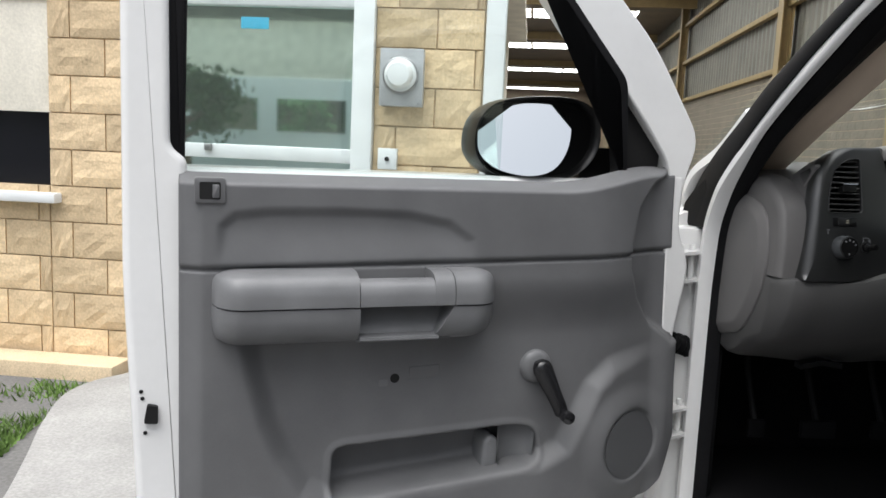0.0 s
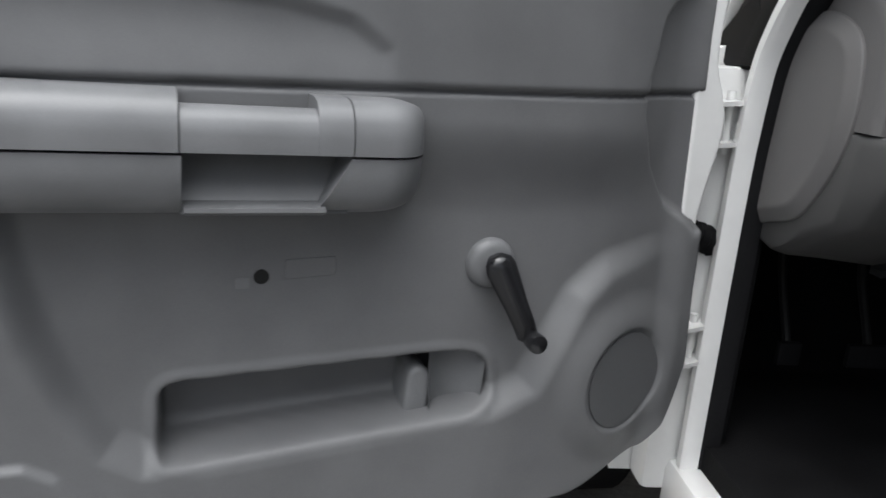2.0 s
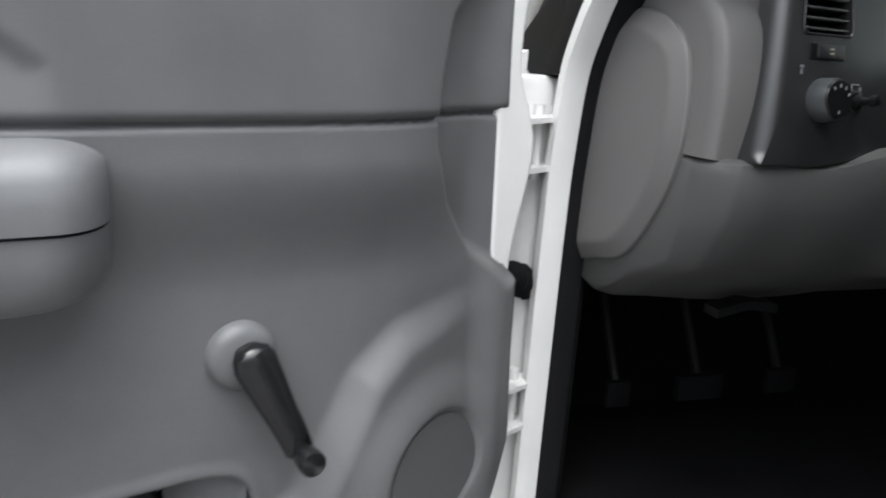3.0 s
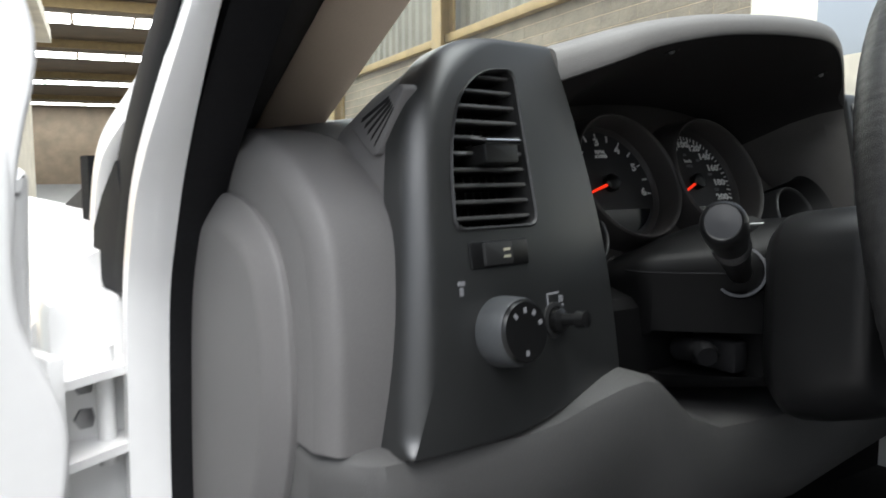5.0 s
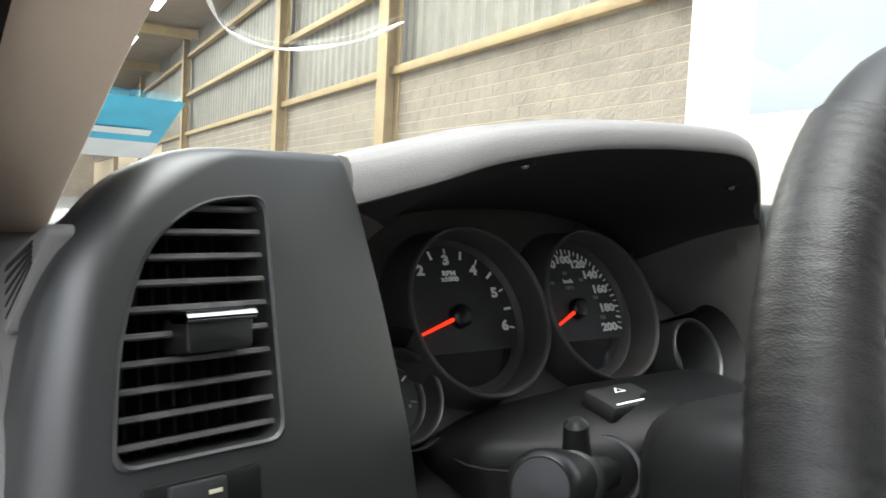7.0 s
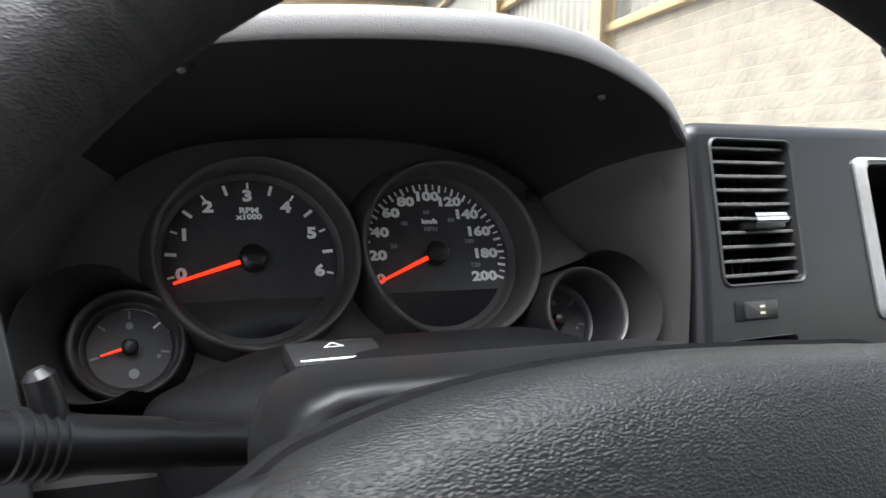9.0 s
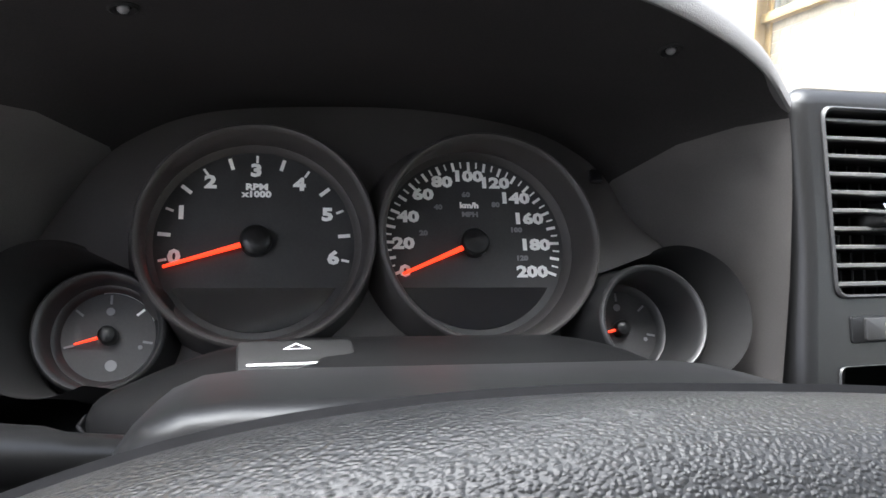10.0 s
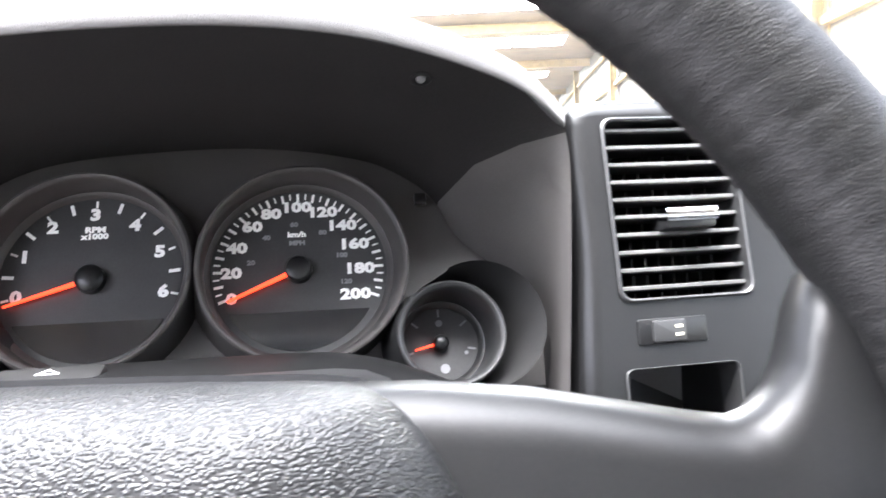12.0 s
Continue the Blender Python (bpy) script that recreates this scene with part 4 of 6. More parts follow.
lip = smooth_line([(-0.2190, -0.0870, 1.3465)] + HOOD[1:-1] + [(0.2160, -0.062, 1.3490)], 64)
lip_loops = []
for i, f in enumerate(lip):
    e = 1.0 + 0.55 * max(0.0, 1 - i / 22) ** 1.2 - 0.22 * max(0.0, (i - 45) / 18)
    lip_loops.append([f + Vector((0, dy, dz * e)) for dy, dz in ((0.030, 0.0003), (0.003, -0.0006), (-0.0010, 0.0004), (-0.0024, 0.0030), (-0.0020, 0.0095), (0.0006, 0.0142), (0.0045, 0.0165), (0.012, 0.0174), (0.035, 0.0172), (0.075, 0.013), (0.12, 0.005), (0.21, -0.026), (0.21, -0.032), (0.10, -0.005))])
part("binnacle_hood", ringed(lip_loops), DASH_GREY, truck, "grey arched gauge hood", angle=45, even=True)

# -- gauge cluster --
plate = part("instrument_panel", slab([(p[0] * 1.03, p[1] * 1.02) for p in bk], dial_plane, 0.03, 0, back=0.0), CLUSTER, truck, "charcoal instrument panel behind the gauges")


def gauge(a, b, face_r, bezel_r, depth, name, da, db, mat):
    """A dial at the bottom of a deep tube, whose rim stands off by da and db."""
    m = dial_matrix(a, b, 0)
    dial = part(name, lathe([(0.0005, 0.0012), (face_r, 0.0012), (face_r, 0.0002)], m, 64), DIAL, plate, "black printed dial")
    rows = []
    for r, h in ((face_r - 0.001, 0.001), (face_r + 0.0012, 0.005), (face_r + 0.0026, 0.0056), (bezel_r - 0.0045, depth - 0.003), (bezel_r - 0.0032, depth - 0.0007), (bezel_r - 0.0018, depth), (bezel_r - 0.0005, depth - 0.0008), (bezel_r, depth - 0.003), (bezel_r + 0.001, depth * 0.5), (bezel_r + 0.0045, 0.0)):
        k = h / depth
        rows.append([m @ Vector((r * math.cos(t) + da * k, r * math.sin(t) + db * k, h)) for t in (2 * math.pi * j / 80 for j in range(80))])
    part("bezel", ringed(rows, cap0=False, cap1=False), mat, dial, "dark deep gauge tube", angle=50)
    return dial


TA, SA = -0.0675, 0.0592
FA, HA = -0.1420, 0.1455
tach = gauge(TA, 0.0, 0.0565, 0.0642, 0.030, "tachometer_dial", 0.0018, -0.0028, CLUSTER)
speedo = gauge(SA, 0.0, 0.0565, 0.0645, 0.030, "speedometer_dial", 0.0048, -0.0036, CLUSTER)
fuel = gauge(FA, -0.053, 0.0245, 0.0325, 0.022, "small_dial", -0.001, -0.001, VENT_TRIM)
temp = gauge(HA, -0.053, 0.0245, 0.0322, 0.042, "small_dial", 0.0036, -0.0030, VENT_TRIM)
for s, cx in ((-1, FA), (1, HA)):
    def cup_row(shift, r, h, n=36):
        m = dial_matrix(cx + s * shift, -0.0535, 0.0)
        return [m @ Vector((s * r * math.cos(t), r * math.sin(t), h)) for t in (radians(-120 + 235 * k / n) for k in range(n + 1))]
    part("gauge_cup", rings(bmesh.new(), [cup_row(*q) for q in ((0.0, 0.0355, 0.006), (0.002, 0.0352, 0.016), (0.018, 0.0366, 0.047), (0.0195, 0.0378, 0.0505))], close=False), BLACK_MATT, tunnel, "dark hollow beside the small gauge")


def ray_mark(dial, a, b, angle, r0, r1, w, mat, name="tick"):
    m = dial_matrix(a, b, 0, angle)
    part(name, ringed([[m @ Vector((r, y, z)) for y, z in ((-w, 0.0010), (w, 0.0010), (w, 0.0016), (-w, 0.0016))] for r in (r0, r1)]), mat, dial)


# dial angles, from the right, turning left: 3 o'clock is 0
def tach_angle(v):
    return 192 - v * (192 + 12) / 6


def speed_angle(v):
    return 201 - v * (201 + 21) / 200


for k in range(13):
    major = k % 2 == 0
    ray_mark(tach, TA, 0, tach_angle(k / 2), 0.0490 if major else 0.0465, 0.0535, 0.0007 if major else 0.00105, DIAL_WHITE)
for k, (a, b) in enumerate(((-0.1115, -0.0088), (-0.1088, 0.0172), (-0.0935, 0.0362), (-0.068, 0.0440), (-0.0432, 0.0358), (-0.0272, 0.0172), (-0.0242, -0.0092))):
    lettering(str(k), 0.0105, DIAL_WHITE, dial_matrix(a, b, 0.0014) @ Matrix.Diagonal((1.25, 1, 1, 1)), tach)
lettering("RPM", 0.0052, DIAL_WHITE, dial_matrix(TA, 0.0338, 0.0014) @ Matrix.Diagonal((1.3, 1, 1, 1)), tach, "word")
lettering("x1000", 0.0052, DIAL_WHITE, dial_matrix(TA, 0.0293, 0.0014) @ Matrix.Diagonal((1.25, 1, 1, 1)), tach, "word")
chord = [(0.052 * math.cos(t), 0.052 * math.sin(t)) for t in (radians(-149 + 118 * k / 24) for k in range(25))]
part("display", slab(chord, lambda a, b, o: dial_plane(TA + a, b, o), 0.0, 0, back=0.0017), LCD, tach, "dark blue-black display window")
part("display", slab([(a * 0.98, b) for a, b in chord], lambda a, b, o: dial_plane(SA + a, b, o), 0.0, 0, back=0.0017), LCD, speedo, "dark blue-black display window")
for k in range(41):
    v = k * 5
    major = k % 4 == 0
    ray_mark(speedo, SA, 0, speed_angle(v), 0.0478 if k % 2 == 0 else 0.0495, 0.0535, 0.00085 if k % 2 == 0 else 0.0005, DIAL_WHITE)
for k, (a, b) in enumerate(((0.0173, -0.0168), (0.0170, 0.0001), (0.0204, 0.0168), (0.0299, 0.0312), (0.0420, 0.0397), (0.0583, 0.0438), (0.0749, 0.0397), (0.0871, 0.0299), (0.0946, 0.0166), (0.0975, -0.0002), (0.0944, -0.0172))):
    lettering(str(k * 20), 0.0094, DIAL_WHITE, dial_matrix(a, b, 0.0014) @ Matrix.Diagonal((1.36, 1, 1, 1)), speedo)
for k, (a, b) in enumerate(((0.0292, 0.0068), (0.0389, 0.0234), (0.0565, 0.0318), (0.0748, 0.0256), (0.0864, 0.0094), (0.0887, -0.0085))):
    lettering(str(k * 20 + 20), 0.0042, DIAL_GREY, dial_matrix(a, b, 0.0014) @ Matrix.Diagonal((1.2, 1, 1, 1)), speedo)
lettering("km/h", 0.0048, DIAL_WHITE, dial_matrix(0.0581, 0.0248, 0.0014) @ Matrix.Diagonal((1.2, 1, 1, 1)), speedo, "word")
lettering("MPH", 0.0042, DIAL_GREY, dial_matrix(0.0583, 0.0190, 0.0014) @ Matrix.Diagonal((1.2, 1, 1, 1)), speedo, "word")
for dial, cx in ((fuel, FA), (temp, HA)):
    for ang in (195, 140, 90, 40, -10):
        ray_mark(dial, cx, -0.053, ang, 0.0175, 0.0225, 0.0006, DIAL_WHITE if ang == 40 and dial is fuel else DIAL_GREY)
    for a, b, w, mat in ((0.0, 0.0135, 0.0022, DIAL_GREY), (0.016, -0.006, 0.0012, DIAL_GREY), (0.002, -0.0155, 0.003, DIAL_GREY)):
        part("mark", lathe([(w, 0.001), (w, 0.0017), (0.0004, 0.0017)], dial_matrix(cx + a, -0.053 + b, 0), 12), mat, dial)
arcp = [[dial_matrix(FA, -0.053, 0) @ Vector((r * math.cos(t), r * math.sin(t), 0.0016)) for r in (0.0236, 0.0242)] for t in (radians(20 + 80 * k / 12) for k in range(13))]
part("scale_arc", rings(bmesh.new(), arcp, close=False), DIAL_WHITE, fuel)


def needle(dial, a, b, angle, length, hub_r):
    m = dial_matrix(a, b, 0.005, angle)
    w = 0.0017 if hub_r > 0.006 else 0.0010
    part("needle", rings(bmesh.new(), [[m @ Vector(q) for q in ((0, -w, 0), (0, w, 0), (0, w * 0.4, 0.0014), (0, -w * 0.4, 0.0014))], [m @ Vector(q) for q in ((length, -w * 0.55, 0), (length, w * 0.55, 0), (length, w * 0.2, 0.001), (length, -w * 0.2, 0.001))]]), NEEDLE, dial, "red needle")
    part("needle_hub", lathe([(hub_r, -0.004), (hub_r, 0.002), (hub_r * 0.86, 0.0036), (hub_r * 0.5, 0.0046), (0.0005, 0.0048)], m, 32), BLACK, dial, "black needle hub")


needle(tach, TA, 0.0, 197.5, 0.0515, 0.0088)
needle(speedo, SA, 0.0, 204, 0.048, 0.0085)
needle(fuel, FA, -0.053, 196, 0.0165, 0.0048)
needle(temp, HA, -0.053, 193, 0.0165, 0.0048)
part("clip", boxed(-0.004, 0.004, -0.004, 0.004, 0, 0.004, bevel=0.001), BLACK, plate).matrix_basis = dial_matrix(0.139, 0.0435, 0.006)
part("lower_panel", ringed([[(x, y, z) for y, z in ((-0.07, 1.10), (-0.090, 1.11), (-0.092, 1.168), (-0.086, 1.176), (-0.02, 1.196), (-0.02, 1.10))] for x in (-0.215, 0.0, 0.225)]), SHROUD, truck, "black panel below the gauges")

# -- steering column and wheel --
def rounded_box(cx, hw, zt, zb, y, r, n=5):
    pts = corners([(cx - hw, zb), (cx + hw, zb), (cx + hw, zt), (cx - hw, zt)], [r * 1.1, r * 1.1, r * 0.6, r * 0.6], n)
    return [(a, y, b) for a, b in pts]


def hump(y, w, low, side, top, cw):
    pts = corners([(-w * 0.83, low), (w * 0.83, low), (w, side), (cw, top), (-cw, top), (-w, side)], [0.026, 0.026, 0.014, 0.035, 0.035, 0.014], 5)
    return [(0.012 + a, y, b) for a, b in pts]


loops = [hump(*q) for q in ((-0.02, 0.150, 1.100, 1.180, 1.205, 0.088), (-0.092, 0.1505, 1.096, 1.207, 1.2355, 0.086), (-0.100, 0.1495, 1.096, 1.208, 1.2365, 0.085), (-0.107, 0.1450, 1.097, 1.2085, 1.237, 0.082),
                            (-0.120, 0.1310, 1.098, 1.2095, 1.238, 0.074), (-0.138, 0.1110, 1.100, 1.211, 1.239, 0.063), (-0.158, 0.0880, 1.102, 1.212, 1.240, 0.052), (-0.178, 0.064, 1.105, 1.213, 1.241, 0.042))]
shroud = part("column_shroud", ringed(loops), SHROUD, truck, "black plastic steering column shroud", angle=50)
loops = [rounded_box(0.011, hw, zt, zb, y, r) for y, hw, zt, zb, r in ((-0.165, 0.078, 1.236, 1.090, 0.045), (-0.178, 0.092, 1.243, 1.085, 0.05), (-0.186, 0.101, 1.2475, 1.084, 0.052), (-0.196, 0.108, 1.250, 1.085, 0.055), (-0.220, 0.1095, 1.2535, 1.090, 0.056), (-0.2500, 0.1080, 1.2575, 1.100, 0.055), (-0.2565, 0.1070, 1.2578, 1.104, 0.055), (-0.2610, 0.1045, 1.2560, 1.108, 0.052), (-0.2630, 0.1005, 1.2525, 1.112, 0.05), (-0.2650, 0.085, 1.240, 1.12, 0.045))]
part("column_collar", ringed(loops), SPOKE, shroud, "rounded collar behind the wheel", angle=50)
cut(shroud, boxed(-0.124, -0.058, -0.30, -0.088, 1.112, 1.150))
part("parting_line", tubed([(-0.1385, -0.085, 1.199), (-0.1383, -0.098, 1.199), (-0.1335, -0.108, 1.199), (-0.1195, -0.121, 1.199), (-0.0995, -0.139, 1.199), (-0.0765, -0.159, 1.199)], 0.0009, 6), RUBBER, shroud, "thin parting line")
part("tilt_lever", tubed(smooth_line([(-0.088, -0.10, 1.130), (-0.094, -0.128, 1.134), (-0.102, -0.140, 1.132)], 6), [0.010, 0.010, 0.009, 0.009, 0.010, 0.008], 12), RUBBER, shroud)
part("tilt_lever", boxed(-0.080, -0.062, -0.150, -0.105, 1.116, 1.142, bevel=0.004), RUBBER, shroud)
S0, S1 = Vector((-0.0775, -0.1495, 1.2000)), Vector((-0.2320, -0.2465, 1.2515))
sd = (S1 - S0).normalized()
along = sd.to_track_quat("Z", "Y").to_matrix().to_4x4()
ringm = Matrix.Translation(S0) @ along
part("stalk_boot", lathe([(0.0215, -0.012), (0.0222, 0.000), (0.0210, 0.0028), (0.0188, 0.0030), (0.0168, 0.000), (0.0150, -0.012)], ringm, 36, caps=(False, True)), GLOSS_BLACK, shroud, "black stalk boot ring")
L = (S1 - S0).length
stalk = part("stalk", lathe([(0.0095, -0.02), (0.0095, L * 0.30), (0.0110, L * 0.34), (0.0112, L * 0.52), (0.0122, L * 0.56), (0.0122, L * 0.78), (0.0128, L * 0.80), (0.0138, L * 0.83), (0.0140, L * 0.955), (0.0136, L * 0.975), (0.0124, L * 0.990), (0.0112, L * 0.997), (0.0105, L * 0.994), (0.0008, L * 0.998)], ringm, 36), BLACK, truck, "black turn signal stalk")
for d0, d1, w in ((0.70, 0.735, 0.0030), (0.745, 0.750, 0.0034), (0.757, 0.761, 0.0030), (0.66, 0.685, 0.0012)):
    m = ringm @ pose(0, 0, 0, 0, 0, -152)
    part("mark", ringed([[m @ Vector((0.0121, y, L * f)) for y in (-w, w)] + [m @ Vector((0.0126, y, L * f)) for y in (w, -w)] for f in (d0, d1)]), DIAL_WHITE, stalk, "white lamp symbol")
q = S0 + sd * L * 0.58
part("stalk_switch", tubed([q + Vector((0, 0, 0.008)), q + Vector((-0.001, 0, 0.018)), q + Vector((-0.003, -0.001, 0.026)), q + Vector((-0.004, -0.001, 0.0285))], [0.0072, 0.0062, 0.0056, 0.0030], 14), BLACK, stalk, "small ribbed stalk switch")
for k in range(5):
    part("stalk_rib", lathe([(0.0118, 0), (0.0132, 0.0006), (0.0132, 0.0018), (0.0118, 0.0024)], ringm @ Matrix.Translation((0, 0, L * 0.57 + 0.0042 * k)), 28, caps=(False, False)), BLACK, stalk)
hz = Matrix.Translation((-0.046, -0.130, 1.2372)) @ pose(0, 0, 0, 13, 0, 3)
part("hazard_switch", boxed(-0.024, 0.024, -0.016, 0.010, -0.008, 0.003, bevel=0.0028), BLACK_MATT, shroud, "black hazard switch").matrix_basis = hz
tri = lambda r: [(r * math.cos(radians(90 + 120 * k)), r * math.sin(radians(90 + 120 * k))) for k in range(3)]
part("hazard_mark", rings(bmesh.new(), [[hz @ Vector((a * 1.25, 0.001 + b * 0.7, 0.0034)) for a, b in tri(0.0052) + tri(0.0052)[:1]], [hz @ Vector((a * 1.25, 0.001 + b * 0.7, 0.0034)) for a, b in tri(0.0036) + tri(0.0036)[:1]]], close=False), DIAL_WHITE, shroud, "white triangle mark")
part("hazard_line", ringed([[hz @ Vector((x, y, z)) for y, z in ((-0.0140, 0.003), (-0.0128, 0.003), (-0.0128, 0.0036), (-0.0140, 0.0036))] for x in (-0.02, 0.02)]), DIAL_WHITE, shroud, "white edge line")
part("hazard_line", ringed([[hz @ Vector((x, y, z)) for y, z in ((-0.0140, 0.003), (-0.0095, 0.003), (-0.0095, 0.0036), (-0.0140, 0.0036))] for x in (0.0192, 0.0204)]), DIAL_WHITE, shroud, "white edge line")

WC = Vector((0.0155, -0.3513, 1.2053))
WT = radians(17.06)
W_UP = Vector((0, math.sin(WT), math.cos(WT)))
W_N = Vector((0, -math.cos(WT), math.sin(WT)))


def wheel_plane(a, b, out):
    return WC + Vector((a, 0, 0)) + W_UP * b + W_N * out


def rim_point(angle, r, turn):
    """A point on the rim: the angle round the wheel, then the turn round the tube from its outer side to its face."""
    d = 0.2317 + r * math.cos(turn)
    return wheel_plane(d * math.cos(radians(angle)), d * math.sin(radians(angle)), r * math.sin(turn))


def grip(a0, a1, slant):
    """A wrap with cross wrinkles, its ends cut aslant."""
    n, sides, loops = 190, 30, []
    for i in range(n + 1):
        f = i / n
        low = min(i, n - i)
        base = 0.0170 if low == 0 else 0.0193 if low == 1 else 0.0198
        row = []
        for j in range(sides):
            turn = 2 * math.pi * j / sides
            angle = a0 + (a1 - a0) * f + slant * math.cos(turn - 0.6) * abs(1 - 2 * f) ** 3 * (1 if f < 0.5 else -1)
            q = Vector((angle * 1.5, math.cos(turn) * 1.1, math.sin(turn) * 1.1))
            crease = noise.noise(q) * 0.6 + noise.noise(q * 2.3 + Vector((7, 3, 1))) * 0.4
            row.append(rim_point(angle, base - 0.00095 * max(0.0, crease) ** 0.8 * (low > 2), turn))
        loops.append(row)
    return ringed(loops)


wheel = part("steering_wheel", ringed([[rim_point(5 * i, 0.0177, 2 * math.pi * j / 20) for j in range(20)] for i in range(73)], cap0=False, cap1=False), RIM_SMOOTH, truck, "black steering wheel with a worn grained rim")
for a0, a1 in ((124.5, 202), (-22, 55.5)):
    part("grip_wrap", grip(a0, a1, 3.0), RIM_VINYL, wheel, "worn wrinkled rim grip", angle=60)
pad_xy = rounded([(-0.150, 0.034), (-0.125, 0.058), (-0.108, 0.0660), (-0.078, 0.0742), (-0.045, 0.0785), (-0.012, 0.0799), (0.022, 0.0792), (0.052, 0.0779), (0.080, 0.0756), (0.094, 0.067), (0.102, 0.056), (0.107, 0.042), (0.107, 0.02), (0.100, -0.02), (0.082, -0.07), (0.012, -0.095), (-0.07, -0.08), (-0.125, -0.03)], 110)
loops = []
for k, o in ((1.0, -0.045), (1.0, -0.012), (0.988, -0.002), (0.962, 0.006), (0.92, 0.0125), (0.85, 0.018), (0.74, 0.0225), (0.58, 0.026), (0.38, 0.0285), (0.2, 0.0295), (0.02, 0.030)):
    loops.append([wheel_plane(-0.02 + (a + 0.02) * k, -0.005 + (b + 0.005) * k, o) for a, b in pad_xy])
part("hub_pad", ringed(loops), LEATHER, wheel, "black grained airbag cover", angle=80)
part("hub_pad_edge", tubed([wheel_plane(-0.02 + (a + 0.02) * 0.997, -0.005 + (b + 0.005) * 0.997, -0.013) for a, b in pad_xy], 0.0020, 6, closed=True), RUBBER, wheel, "thin parting line")
for s in (-1, 1):
    rows = []
    for x, top, low, o in ((0.060, 0.076, -0.03, 0.002), (0.095, 0.0745, -0.028, 0.002), (0.12, 0.0715, -0.02, 0.003), (0.158, 0.0635, -0.008, 0.003), (0.167, 0.0620, -0.008, 0.003), (0.174, 0.0640, -0.008, 0.003), (0.180, 0.0695, -0.009, 0.003), (0.1845, 0.0770, -0.010, 0.003), (0.188, 0.0870, -0.011, 0.003), (0.193, 0.0960, -0.012, 0.002), (0.205, 0.0960, -0.014, 0.0), (0.225, 0.075, -0.014, 0.0)):
        top -= 0.0 if s > 0 else 0.013
        rows.append([wheel_plane(s * x, b, q) for b, q in ((low, -0.016), (top, -0.016), (top + 0.001, -0.010), (top - 0.003, o - 0.005), (top - 0.014, o), (low + 0.010, o), (low, o - 0.006))])
    part("spoke", ringed(rows), SPOKE, wheel, "black plastic spoke", angle=50)
part("wheel_hub", lathe([(0.055, -0.03), (0.055, -0.06), (0.045, -0.07)], frame_on(wheel_plane, 0, 0), 32), BLACK, wheel, "black hub behind the pad")


# ---- driver door ----
DOOR = pose(-1.525, -0.268, 0, 0, 0, 15.195)


def door_plane(u, z, out):
    return Vector((u, -out, z))


shell_pts = corners([(-0.094, 1.285), (-0.094, 1.10), (-0.070, 0.58), (-0.03, 0.52), (0.80, 0.515), (0.93, 0.56), (0.99, 0.64), (1.018, 0.78), (1.034, 1.285)], [0.01, 0.05, 0.05, 0.03, 0.05, 0.06, 0.06, 0.05, 0.01])
door = part("driver_door", slab(shell_pts, door_plane, 0.20, 0.018, 4, back=-0.086, flat_rim=0.002), WHITE_PAINT, truck, "open white driver door", even=True)
door.matrix_world = DOOR
edge_in = [(0.965, 1.300), (0.970, 1.13), (0.978, 0.96), (0.988, 0.80), (0.985, 0.72), (0.965, 0.648), (0.935, 0.608)]
edge_out = [(0.935, 0.585), (0.992, 0.606), (1.013, 0.665), (1.019, 0.73), (1.015, 0.79), (1.009, 0.88), (1.007, 0.955), (1.019, 1.025), (1.029, 1.070), (1.031, 1.11), (1.018, 1.145), (1.002, 1.180), (1.000, 1.215), (1.004, 1.300)]
part("door_front_edge", slab(corners(edge_in + edge_out, [0.01, 0.05, 0.05, 0.05, 0.03, 0.03, 0.004, 0.004, 0.03, 0.03, 0.03, 0.03, 0.03, 0.03, 0.03, 0.02, 0.02, 0.02, 0.02, 0.02, 0.01]), door_plane, 0.08, 0.006, 4, back=-0.042, flat_rim=0.001), WHITE_PAINT, door, "white painted front door edge", even=True)
jamb = part("door_jamb", slab(corners([(-0.098, 1.95), (-0.098, 1.10), (-0.072, 0.56), (0.006, 0.56), (0.006, 1.0), (0.004, 1.30), (-0.022, 1.32), (-0.026, 1.95)], [0.013, 0.05, 0.02, 0.013, 0.1, 0.013, 0.013, 0.013]), door_plane, 0.14, 0.012, 4, back=-0.012, flat_rim=0.002), WHITE_PAINT, door, "white painted rear door edge", even=True)
part("latch_opening", slab(corners([(-0.066, 0.852), (-0.043, 0.850), (-0.043, 0.880), (-0.060, 0.884)], 0.004), door_plane, 0.0, 0, back=-0.0108), BLACK_MATT, jamb, "black latch opening")
for u, z in ((-0.070, 0.905), (-0.068, 0.893), (-0.064, 0.832)):
    part("latch_screw", lathe([(0.0035, 0), (0.0035, 0.001), (0.0005, 0.0012)], Matrix.Translation((u, 0.0115, z)) @ pose(0, 0, 0, 90), 10), BLACK, jamb)

pill = [(0.043, 1.05), (0.050, 1.195), (0.075, 1.218), (0.13, 1.225), (0.253, 1.227), (0.38, 1.223), (0.46, 1.207), (0.505, 1.175), (0.530, 1.05)]
dish = [(0.078, 1.02), (0.095, 0.93), (0.119, 0.84), (0.150, 0.77), (0.190, 0.705), (0.235, 0.678), (0.30, 0.674), (0.50, 0.69), (0.672, 0.707), (0.735, 0.735), (0.765, 0.79), (0.80, 0.86), (0.84, 0.892), (0.92, 0.91), (1.2, 0.92), (1.2, 1.2), (0.078, 1.2)]
pocket = corners([(0.255, 0.786), (0.252, 0.686), (0.648, 0.718), (0.676, 0.741), (0.663, 0.793), (0.618, 0.803)], 0.025)
